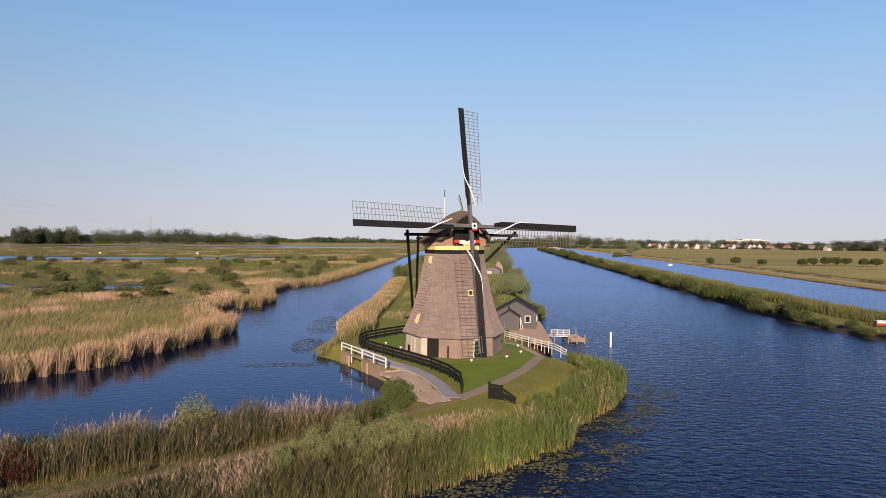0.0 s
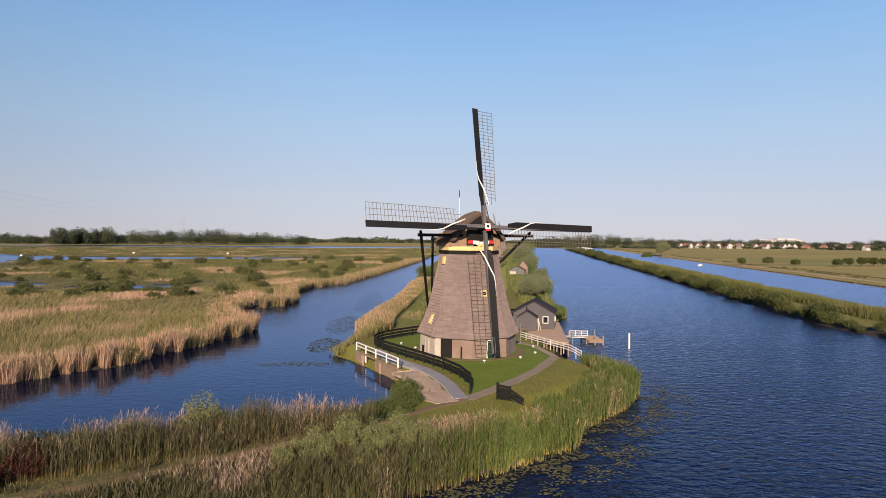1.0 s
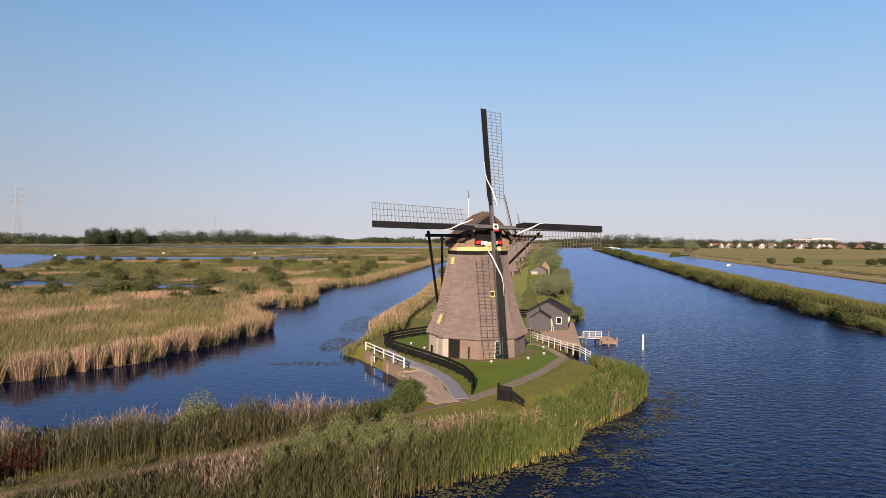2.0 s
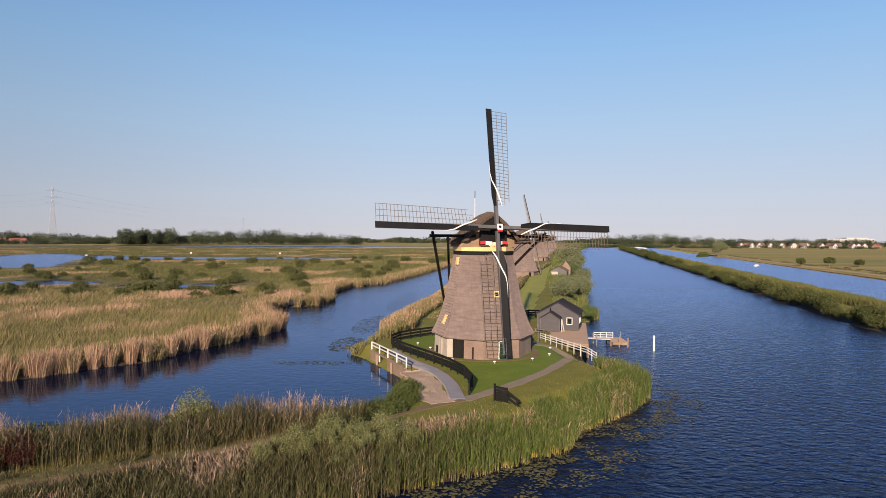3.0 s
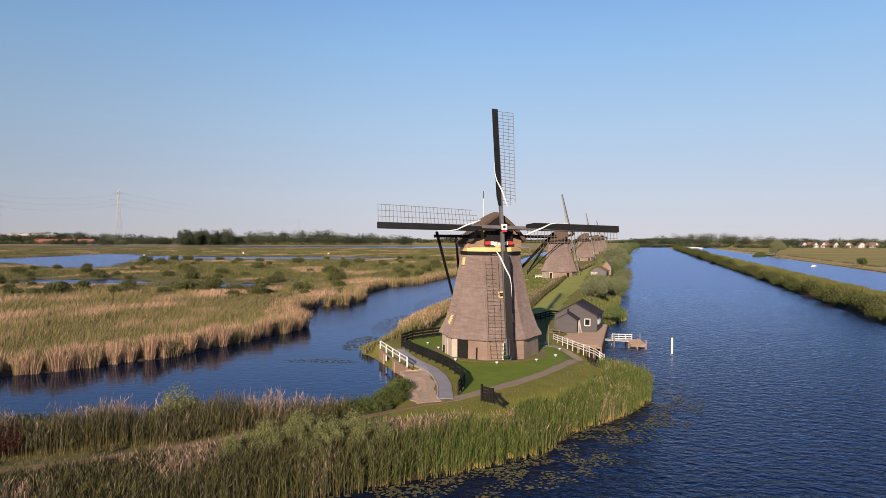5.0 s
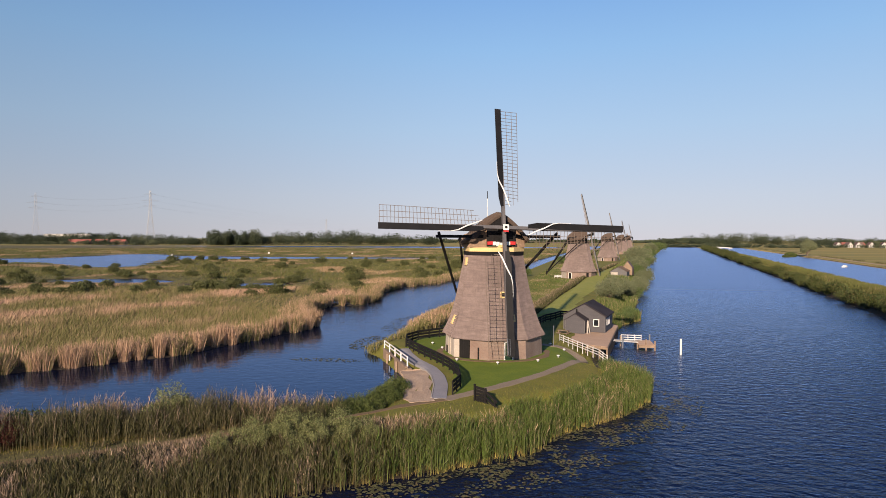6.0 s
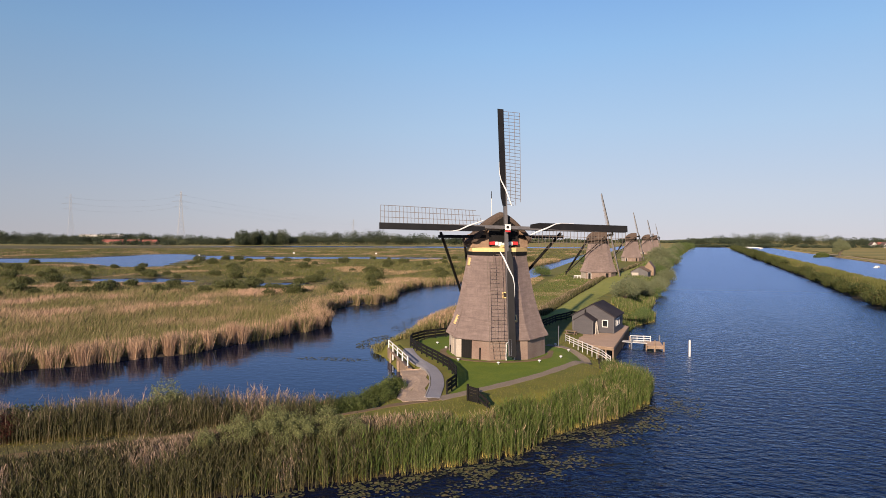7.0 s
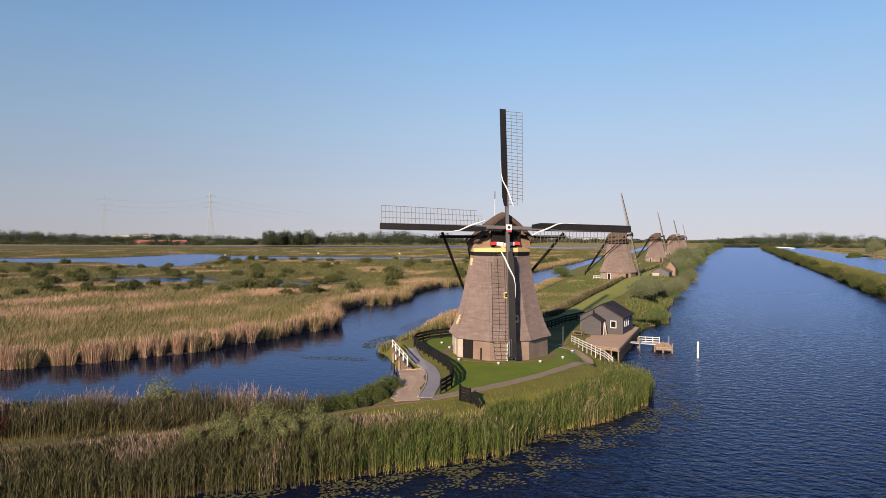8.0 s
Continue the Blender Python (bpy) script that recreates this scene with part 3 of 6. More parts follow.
strip_mesh("path", PATH_LINE[:9], 0.85, 0.03, M["dirt"], "trodden earth footpath along the dike", "path", 0.35)
strip_mesh("path", PATH_LINE[8:], 1.15, 0.035, M["gravel"], "beige gravel footpath round the mill lawn", "path", 0.2)
strip_mesh("pavement", PAVE_LINE, 1.2, 0.06, M["paving"], "grey concrete footway curving to the mill bridge", "pavement", 0.0)
strip_mesh("pavement", [(4.75, 67.3), (5.5, 65.8), (6.72, 62.8), (7.62, 58.9), (8.17, 54.3)], 0.10, 0.10, M["kerb"], "pale stone kerb beside the footway", "kerb", 0.0)
strip_mesh("path", [(4.0, 66.6), (5.3, 62.8), (6.2, 58.4), (7.0, 54.4), (7.7, 52.9)], 2.3, 0.05, M["sand"], "bare sandy patch beside the footway", "sand", 0.35)
strip_mesh("path", [(11.5 + 6.35 * math.sin(radians(a)), 77.3 - 6.35 * math.cos(radians(a))) for a in range(-125, 110, 9)], 0.75, 0.02, M["dirt"], "worn earth strip round the mill foot", "earth", 0.7)


# ---- windmills ----
def octagon(r, z, turn=22.5, n=8):
    return [Vector((r * math.sin(radians(turn + 45 * k)), -r * math.cos(radians(turn + 45 * k)), z)) for k in range(n)]


def face_pose(k, r, z, out=0.0):
    """A pose on octagon face k (0 looks along -y, counting towards +x), y axis outward, x along the wall."""
    a = radians(45 * k)
    d = Vector((math.sin(a), -math.cos(a), 0))
    p = d * (r * math.cos(radians(22.5)) + out) + Vector((0, 0, z))
    x = Vector((math.cos(a), math.sin(a), 0))
    return Matrix(((x.x, -d.x, 0, p.x), (x.y, -d.y, 0, p.y), (0, 0, 1, p.z), (0, 0, 0, 1)))


THATCH = [(2.12, 5.62), (2.06, 5.78), (2.16, 5.93), (2.45, 5.80), (3.0, 5.50), (4.0, 5.05), (5.2, 4.68), (6.7, 4.28), (8.4, 3.92), (10.0, 3.60), (11.3, 3.38)]


def thatch_r(z):
    return float(np.interp(z, [p[0] for p in THATCH[2:]], [p[1] for p in THATCH[2:]]))


def uv_walls(me):
    """Wall coordinates in metres, for brickwork."""
    uv = me.uv_layers.new(name="UVMap")
    for p in me.polygons:
        n = p.normal
        t = Vector((-n.y, n.x, 0))
        t = t.normalized() if t.length > 0.1 else Vector((1, 0, 0))
        for li in p.loop_indices:
            co = me.vertices[me.loops[li].vertex_index].co
            uv.data[li].uv = (co.dot(t), co.z if abs(n.z) < 0.7 else co.y)


def build_mill(m, head, spin, label, fine=True):
    mill = thing("windmill", label, "windmill", m, "row of drainage mills")
    # brick foot, each of the eight walls its own piece
    for k in range(8):
        bm = bmesh.new()
        a, b = radians(45 * k - 22.5), radians(45 * k + 22.5)
        ring = lambda r, z: [Vector((r * math.sin(t), -r * math.cos(t), z)) for t in (a, b)]
        o, i, o2, i2 = ring(5.62, -0.4), ring(5.1, -0.4), ring(5.52, 2.3), ring(5.1, 2.3)
        v = [bm.verts.new(p) for p in o + i[::-1] + o2 + i2[::-1]]
        bm.faces.new(v[0:4][::-1])
        bm.faces.new(v[4:8])
        for j in range(4):
            bm.faces.new((v[j], v[(j + 1) % 4], v[4 + (j + 1) % 4], v[4 + j]))
        w = part("base_wall", bm, M["plaster"] if k == 6 else M["brick"], mill, "limewashed brick wall" if k == 6 else "red-brown brick wall")
        uv_walls(w.data)
    # thatched body, slightly uneven, with ridges at the corners
    bm = bmesh.new()
    rings = []
    sub = 6
    for z, r in THATCH:
        oc = octagon(r, z)
        ring = []
        for k in range(8):
            for s in range(sub):
                p = oc[k].lerp(oc[(k + 1) % 8], s / sub)
                q = p * (1 + 0.010 * noise.noise(p * 0.9) + (0.008 if s == 0 else 0))
                q.z = z + (0.05 * noise.noise(p * 1.7) if z < 3 else 0)
                ring.append(q)
        rings.append(ring)
    loft(bm, rings)
    part("thatched_body", bm, M["thatch"], mill, "grey-brown reed thatch, flared at the skirt")
    if fine:
        # thicker thatch bands on the left-hand faces, laid in courses
        for k, w0, w1 in ((6, 0.10, 0.90),):
            for z in np.arange(2.3, 11.0, 0.31):
                bm = bmesh.new()
                r0, r1 = thatch_r(z), thatch_r(z + 0.17)
                c0, c1 = octagon(r0, z), octagon(r1, z + 0.17)
                a0, b0 = c0[(k - 1) % 8], c0[k]
                a1, b1 = c1[(k - 1) % 8], c1[k]
                d = ((a0 + b0) / 2).normalized()
                d.z = 0
                q = [a0.lerp(b0, w0) + d * 0.17, a0.lerp(b0, w1) + d * 0.17, a1.lerp(b1, w1) + d * 0.12, a1.lerp(b1, w0) + d * 0.12]
                inn = [p - d * 0.12 for p in q]
                vo, vi = [bm.verts.new(p) for p in q], [bm.verts.new(p) for p in inn]
                bm.faces.new(vo)
                for j in range(4):
                    bm.faces.new((vo[j], vo[(j + 1) % 4], vi[(j + 1) % 4], vi[j]))
                part("thatch_course", bm, M["thatch"], mill, "stepped course of coarser thatch")
    bm = bmesh.new()
    loft(bm, [octagon(3.42, 11.22), octagon(3.47, 11.27), octagon(3.47, 11.66), octagon(3.40, 11.66)])
    part("lower_band", bm, M["tar"], mill, "black tarred curb band")
    bm = bmesh.new()
    loft(bm, [octagon(3.38, 11.62), octagon(3.50, 11.665), octagon(3.50, 12.10), octagon(3.30, 12.14)])
    part("upper_band", bm, M["yellow"] if fine else M["thatch_old"], mill, "ochre painted curb band")
    # hatches in the thatch
    for k, z, dx, lean, h in () if not fine else ((6, 3.9, 0.3, 25, 1.1), (6, 10.5, 0.35, 8, 0.9), (0, 6.9, -0.1, 12, 0.75), (0, 4.4, 0.75, 18, 0.8)):
        P = face_pose(k, thatch_r(z), z, 0.02) @ Matrix.Translation((dx, 0, 0)) @ pose(0, 0, 0, -lean)
        bm = bmesh.new()
        box(bm, 0.62, 0.34, h, P)
        ha = part("window", bm, M["yellow"], mill, "ochre framed hatch in the thatch", 0.03)
        bm = bmesh.new()
        box(bm, 0.36, 0.05, h * 0.55, P @ Matrix.Translation((0, -0.165, 0.02)))
        part("pane", bm, M["glass"] if k == 0 else M["yellow"], ha)
    # doors in the foot
    def door(k, dx, w, h, mat, lab, frame_mat=None):
        P = face_pose(k, 5.57, h / 2 - 0.02, 0.03) @ Matrix.Translation((dx, 0, 0))
        bm = bmesh.new()
        n = max(1, round(w / 0.22))
        box(bm, w, 0.05, h, P @ Matrix.Translation((0, 0.01, 0)))
        d = part("door", bm, mat, mill, lab)
        for i in range(n):
            bm = bmesh.new()
            box(bm, w / n - 0.012, 0.05, h, P @ Matrix.Translation((-w / 2 + (i + 0.5) * w / n, -0.04, 0)))
            part("plank", bm, mat, d)
        if frame_mat:
            bm = bmesh.new()
            for sx in (-1, 1):
                box(bm, 0.12, 0.14, h + 0.1, P @ Matrix.Translation((sx * (w / 2 + 0.06), -0.04, 0.03)))
            box(bm, w + 0.24, 0.14, 0.12, P @ Matrix.Translation((0, -0.04, h / 2 + 0.02)))
            part("door_frame", bm, frame_mat, d)
    if fine:
        # flat black planks stand in for the shade inside the recessed entrance
        door(7, -0.78, 1.3, 2.25, M["tar"], "black plank panel in place of the shaded recessed entrance")
        bm = bmesh.new()
        box(bm, 0.70, 0.06, 2.5, face_pose(7, 5.57, 1.0, 0.02) @ Matrix.Translation((-1.80, 0, 0)))
        part("wall_skin", bm, M["plaster"], mill, "limewashed strip of wall beside the door")
        door(7, 0.95, 0.16, 1.3, M["tar"], "narrow black slot")
        door(6, 0.1, 0.7, 1.9, M["kerb"], "pale plank door", M["plaster"])
        door(6, -1.1, 0.5, 0.8, M["tar"], "small dark shutter")
        door(0, 0.15, 0.8, 1.9, M["green_paint"], "green plank door in a white frame", M["white"])
    else:
        door(7, -0.9, 0.9, 1.9, M["tar"], "dark door", M["white"])
        door(0, 0.8, 0.8, 1.9, M["tar"], "dark door")
    # head: everything that turns to the wind
    H = pose(0, 0, 0, 0, 0, head)

    def hp(name, bm, mat, lab="", bevel=0.0, smooth=False, parent=mill):
        bm.transform(H)
        return part(name, bm, mat, parent, lab, bevel, smooth)
    # cap: an upturned boat, steep in front, falling to the back
    bm = bmesh.new()
    rings = []
    for y, half, eave, top in ((-2.75, 3.15, 13.30, 15.75), (-2.5, 3.45, 13.15, 16.05), (-1.2, 3.75, 13.0, 16.15), (0.4, 3.85, 12.85, 15.95), (1.9, 3.6, 12.75, 15.3), (3.1, 2.8, 12.6, 14.4), (3.9, 1.5, 12.7, 13.4)):
        ring = []
        for s in np.linspace(-1, 1, 17):
            a = abs(s)
            x = half * s
            z = eave + (top - eave) * (1 - a ** 1.35) - (0.12 * (a - 0.8) * 5 if a > 0.8 else 0)
            ring.append(Vector((x, y, z)) + Vector((0, 0, 0.04 * noise.noise(Vector((x, y, z)) * 1.5))))
        inner = [Vector((p.x * 0.93, p.y, p.z - 0.30)) for p in reversed(ring)]
        rings.append(ring + inner)
    loft(bm, rings)
    hp("cap_roof", bm, M["thatch_old"], "dark weathered thatch cap")
    bm = bmesh.new()
    for sx in (-1, 1):
        # pale thatch cheeks below the cap
        r = [Vector((sx * 3.25, -1.6, 12.12)), Vector((sx * 3.42, 1.8, 12.12)), Vector((sx * 2.2, 3.2, 12.15)), Vector((sx * 1.2, 0.5, 12.15)), Vector((sx * 1.45, -2.55, 12.12))]
        r2 = [Vector((v.x * 0.96, v.y * 0.98, 13.5 if abs(v.x) > 2 else 14.6)) for v in r]
        loft(bm, [r, r2])
    hp("cap_side", bm, M["thatch_new"] if fine else M["tar"], "pale thatch cheeks under the cap")
    bm = bmesh.new()
    loft(bm, [[Vector((x, y, z)) for x, z in ((-1.6, 12.3), (1.6, 12.3), (1.6, 14.3), (0, 15.5), (-1.6, 14.3))] for y in (-2.70, -2.55)])
    gab = hp("gable", bm, M["tar"], "black boarded storm gable")
    for i in range(11):
        x = -1.5 + 0.3 * i
        top = 15.55 - abs(x) * 0.72
        bm = bmesh.new()
        box(bm, 0.285, 0.06, top - 12.3, Matrix.Translation((x, -2.73, (top + 12.3) / 2)))
        hp("board", bm, M["tar"], parent=gab)
    # carved front board
    for sx in (-1, 1):
        bm = bmesh.new()
        box(bm, 0.62, 0.10, 0.36, Matrix.Translation((sx * 1.32, -2.95, 12.62)) @ pose(0, 0, 0, 0, sx * 4, 0))
        beard = hp("front_board", bm, M["red"], "red carved front board")
    for i, x in enumerate((-0.82, -0.42, 0.0, 0.42, 0.82)):
        bm = bmesh.new()
        box(bm, 0.36, 0.11, 0.40 + 0.06 * (i % 2), Matrix.Translation((x, -2.96, 12.58 - 0.06 * (2 - abs(i - 2)))))
        hp("white_panel", bm, M["white"], "white painted panel of the front board", parent=beard)
    bm = bmesh.new()
    for s in np.linspace(-1, 1, 9):
        rod(bm, (s * 0.52, -3.04, 12.10 + 0.1 * math.cos(s * 3)), (s * 0.30, -3.04, 12.42), 0.06, 0.03, 6)
    hp("carving", bm, M["yellow"], "ochre carved garland", parent=beard)
    # spreader beams, braces and tail pole
    for y, half, z, w in ((-2.1, 7.25, 13.35, 0.34), (3.2, 3.4, 12.95, 0.30)):
        bm = bmesh.new()
        beam(bm, (-half, y, z), (half, y, z), w, w)
        hp("spreader_beam", bm, M["tar"], "black spreader beam", 0.02)
    foot = Vector((0, 10.6, 1.1))
    for sx in (-1, 1):
        bm = bmesh.new()
        rod(bm, (sx * 6.95, -2.1, 13.75), foot + Vector((sx * 0.35, -0.2, 0.4)), 0.17, 0.15, 8)
        hp("long_brace", bm, M["tar"], "black tail brace")
        bm = bmesh.new()
        rod(bm, (sx * 3.2, 3.2, 13.3), foot + Vector((sx * 0.3, -0.6, 1.4)), 0.15, 0.13, 8)
        hp("short_brace", bm, M["tar"], "black tail brace")
    bm = bmesh.new()
    beam(bm, (0, 2.6, 13.5), foot, 0.42, 0.42, 0.34, 0.34)
    hp("tail_pole", bm, M["tar"], "black tail pole")
    bm = bmesh.new()
    rod(bm, (0, 10.4, 1.1), (0, 10.4, 2.2), 0.22, 0.22, 10)
    for i in range(6):
        a = radians(60 * i)
        rod(bm, (0, 10.4, 1.7), (1.1 * math.cos(a), 10.4, 1.7 + 1.1 * math.sin(a)), 0.06, 0.05, 6)
    hp("capstan_wheel", bm, M["tar"], "black winding wheel on the tail pole")
    if fine:
        bm = bmesh.new()
        rod(bm, (0.1, 2.9, 14.5), (0.1, 2.9, 18.75), 0.045, 0.03, 8)
        mast = hp("mast", bm, M["white"], "white mast on the cap")
        bm = bmesh.new()
        rod(bm, (0.1, 2.9, 17.9), (0.1, 2.9, 18.78), 0.05, 0.04, 8)
        hp("mast_top", bm, M["black_paint"], "", parent=mast)
    # windshaft head
    S = H @ Matrix.Translation((0, -4.04, 14.25)) @ pose(0, 0, 0, -12.7) @ pose(0, 0, 0, 0, spin, 0)
    bm = bmesh.new()
    rod(bm, (0, 0.35, 0), (0, 2.6, 0), 0.36, 0.42, 16)
    box(bm, 0.62, 0.95, 0.62, Matrix())
    bm.transform(S)
    hub = part("poll_end", bm, M["black_paint"], mill, "cast iron windshaft head", 0.04)
    bm = bmesh.new()
    box(bm, 0.64, 0.05, 0.64, Matrix.Translation((0, -0.52, 0)))
    bm.transform(S)
    part("poll_plate", bm, M["white"], hub, "white painted plate")
    bm = bmesh.new()
    rod(bm, (0, -0.53, 0), (0, -0.60, 0), 0.17, 0.15, 12)
    bm.transform(S)
    part("poll_boss", bm, M["black_paint"], hub)
    bm = bmesh.new()
    box(bm, 0.60, 0.05, 0.16, Matrix.Translation((0, -0.49, -0.44)))
    bm.transform(S)
    part("poll_stripe", bm, M["red"], hub, "red stripe")
    # four sails; each is drawn pointing up, its board to the left and its lattice to the right
    bar = bmesh.new()
    box(bar, 2.05, 0.035, 0.042, Matrix.Translation((1.12, 0, 0)))
    lath = M["lath"] if fine else M["wood"]
    bar_me = finish(bar, "crossbar", lath)
    for q in range(4):
        R = S @ pose(0, -0.25 if q % 2 else 0.25, 0, 0, 90 * q, 0)
        bm = bmesh.new()
        beam(bm, (0, 0, 0.0), (0, 0, 4.0), 0.36, 0.40)
        beam(bm, (0, 0, 4.0), (0, 0, 13.85), 0.36, 0.40, 0.20, 0.22)
        bm.transform(R)
        sail = part("sail", bm, M["stock"], mill, "wooden sail stock with board and open lattice", 0.0)
        # leading boards, twisted a little towards the hub
        bm = bmesh.new()
        rings = []
        for r in np.linspace(2.55, 13.95, 12):
            tw = radians(20 - 15 * (r - 2.5) / 11.4)
            w = 0.62 if r > 2.6 else 0.40
            dx, dy = -math.cos(tw), -math.sin(tw)
            n = Vector((dy, -dx, 0)) * 0.03
            a, b = Vector((0.10 * -dx, 0.10 * -dy - 0.18, r)), Vector((w * dx, w * dy - 0.18, r))
            rings.append([a - n, b - n, b + n, a + n])
        loft(bm, rings)
        bm.transform(R)
        part("leading_board", bm, M["black_paint"], sail, "black leading board", 0.0)
        # lattice
        for r in np.arange(2.85, 13.95, 0.405):
            tw = 20 - 15 * (r - 2.5) / 11.4
            o = new("crossbar", bar_me)
            o.parent = sail
            o.matrix_local = R @ Matrix.Translation((0, 0, r)) @ pose(0, 0, 0, 0, 0, tw)
            if r < 3.4:
                o.scale = (0.55, 1, 1)
        for off in (0.78, 1.45, 2.12):
            bm = bmesh.new()
            rings = []
            for r in np.linspace(2.85 if off < 2 else 3.3, 13.81, 8):
                tw = radians(20 - 15 * (r - 2.5) / 11.4)
                c = Vector((off * math.cos(tw), off * math.sin(tw), r))
                rings.append([c + Vector((sx * 0.02, sy * 0.02, 0)) for sx, sy in ((-1, -1), (1, -1), (1, 1), (-1, 1))])
            loft(bm, rings)
            bm.transform(R)
            part("uplong_lath", bm, lath, sail)
        # canvas, rolled up along the stock and tied across it
        if not fine:
            continue
        bm = bmesh.new()
        run = [(0.75, -0.05, 2.6), (0.42, -0.30, 3.3), (0.0, -0.42, 4.4), (-0.50, -0.42, 5.4), (-0.64, -0.38, 6.2), (-0.65, -0.34, 7.6)]
        rad = (0.05, 0.085, 0.085, 0.06, 0.03, 0.012)
        for (p, r0), (p2, r1) in zip(zip(run, rad), zip(run[1:], rad[1:])):
            rod(bm, p, p2, r0, r1, 8)
        bm.transform(R)
        part("rolled_canvas", bm, M["canvas"], sail, "white sailcloth rolled along the stock")
        if q == 2:
            bm = bmesh.new()
            box(bm, 0.30, 0.30, 1.7, Matrix.Translation((0.0, -0.05, 12.9)) @ pose(0, 0, 0, 0, 0, 5))
            bm.transform(R)
            part("tip_sheathing", bm, M["zinc"], sail, "bare metal sheathing at the tip", 0.03)
    return mill


build_mill(pose(11.5, 77.3, 1.95, 0, 0, 21.5), 0.0, 1.5, "thatched octagonal windmill with four open lattice sails on a brick foot")
far_mill = build_mill(pose(28.6, 224, 1.95, 0, 0, 21.5), 66.0, 3.0, "thatched windmill standing on the dike, sails edge-on", False)
for x, y, a in ((53.5, 392, 18), (79.5, 560, 25), (104, 715, 14)):
    copy_thing(far_mill, pose(x, y, 1.95, 0, 0, a))


# ---- fences, rails, gate ----
def black_fence(name, line, label, z=None):
    f = thing(name, label, "fence", pose(line[0][0], line[0][1], 0))
    inv = f.matrix_world.inverted()
    pts = [Vector((x, y, 0)) for x, y in line]
    dense = []
    for a, b in zip(pts, pts[1:]):
        k = max(1, round((b - a).length / 1.7))
        dense += [a.lerp(b, i / k) for i in range(k)]
    dense.append(pts[-1])
    for p in dense:
        p.z = z_at(p.x, p.y) if z is None else z
    for p in dense:
        bm = bmesh.new()
        box(bm, 0.13, 0.13, 1.45, Matrix.Translation(p + Vector((0, 0, 0.42))))
        bm.transform(inv)
        part("post", bm, M["tar"], f, "", 0.015)
    for a, b in zip(dense, dense[1:]):
        for h in (0.36, 0.72, 1.09):
            bm = bmesh.new()
            beam(bm, a + Vector((0, 0, h)), b + Vector((0, 0, h)), 0.07, 0.25)
            bm.transform(inv)
            part("rail", bm, M["tar"], f)
    return f


black_fence("fence", [(9.75, 55.7), (10.05, 58.6), (9.4, 62.2), (8.0, 66.0), (6.2, 69.4), (4.3, 72.6), (2.4, 75.8), (0.9, 78.8), (0.45, 81.5), (1.3, 84.6), (3.6, 87.6), (6.6, 90.6)],
            "black three-rail wooden fence curving round the mill lawn")
black_fence("fence", [(15.0, 96.5), (16.4, 101), (17.6, 106), (20.0, 110.0), (22.4, 111.0)], "black wooden fence behind the mill beside the dike path")

gate = thing("gate", "black boarded field gate with a short rail down the bank", "gate", pose(11.8, 53.95, z_at(11.8, 53.95), 0, 0, -30))
for i in range(5):
    bm = bmesh.new()
    beam(bm, (-0.08, 0.06, 0.14 + i * 0.25), (1.12, 0.0, 0.06 + i * 0.25), 0.05, 0.225)
    part("board", bm, M["tar"], gate, "", 0.01)
for x, y, top in ((0.0, 0.0, 1.40), (1.1, -0.06, 1.22), (2.1, -0.2, 0.42)):
    bm = bmesh.new()
    box(bm, 0.15, 0.15, 2.2, Matrix.Translation((x, y, top - 1.1)))
    part("post", bm, M["tar"], gate, "", 0.015)
for z0, z1 in ((0.95, 0.30), (0.50, -0.15), (0.10, -0.50)):
    bm = bmesh.new()
    beam(bm, (1.05, -0.05, z0), (2.35, -0.24, z1), 0.06, 0.20)
    part("rail", bm, M["tar"], gate)


def white_rail(name, p, q, z0, z1, n, label, deep=0.3, rails=(1.0, 0.55), thick=0.11, high=0.13):
    r = thing(name, label, "railing", pose(p[0], p[1], z0))
    inv = r.matrix_world.inverted()
    P, Q = Vector((*p, z0)), Vector((*q, z1))
    for i in range(n):
        c = P.lerp(Q, i / (n - 1))
        bm = bmesh.new()
        box(bm, thick, thick, 1.02 + deep, Matrix.Translation(c + Vector((0, 0, (1.02 - deep) / 2))))
        bm.transform(inv)
        part("post", bm, M["white"], r, "", 0.012)
    for h in rails:
        bm = bmesh.new()
        beam(bm, P + Vector((0, 0, h)), Q + Vector((0, 0, h)), 0.06, high)
        bm.transform(inv)
        part("rail", bm, M["white"], r, "", 0.008)
    return r


# outlet of the mill race: brick quay with a white rail, timber deck behind it
race = thing("quay_wall", "brown timber and brick quay wall above the water", "wall", pose(0, 0, 0), kind="structure")
bm = bmesh.new()
a, b = Vector((-1.45, 77.4, 0)), Vector((3.55, 66.7, 0))
d = (b - a).normalized()
s = Vector((d.y, -d.x, 0))
e = a.lerp(b, 0.52)
poly_prism(bm, [(v.x, v.y) for v in (e + s * 0.12, b + s * 0.12, b - s * 0.5, e - s * 0.5)], -0.6, 1.80)
w = part("wall", bm, M["wood"], race)
uv_walls(w.data)
bm = bmesh.new()
e = a.lerp(b, 0.16)
poly_prism(bm, [(v.x, v.y) for v in (a + s * 0.12, e + s * 0.12, e - s * 0.5, a - s * 0.5)], -0.6, 1.80)
part("abutment", bm, M["wood"], race)
bm = bmesh.new()
beam(bm, a + s * 0.05 + Vector((0, 0, 1.93)), b + s * 0.05 + Vector((0, 0, 1.93)), 0.30, 0.16)
part("coping", bm, M["wood"], race, "", 0.02)
for i in range(2):
    c = a.lerp(b, (i + 0.6) / 2.4)
    bm = bmesh.new()
    box(bm, 0.2, 0.2, 2.2, Matrix.Translation((c.x + s.x * 0.24, c.y + s.y * 0.24, 0.75)))
    part("support_post", bm, M["wood"], race)
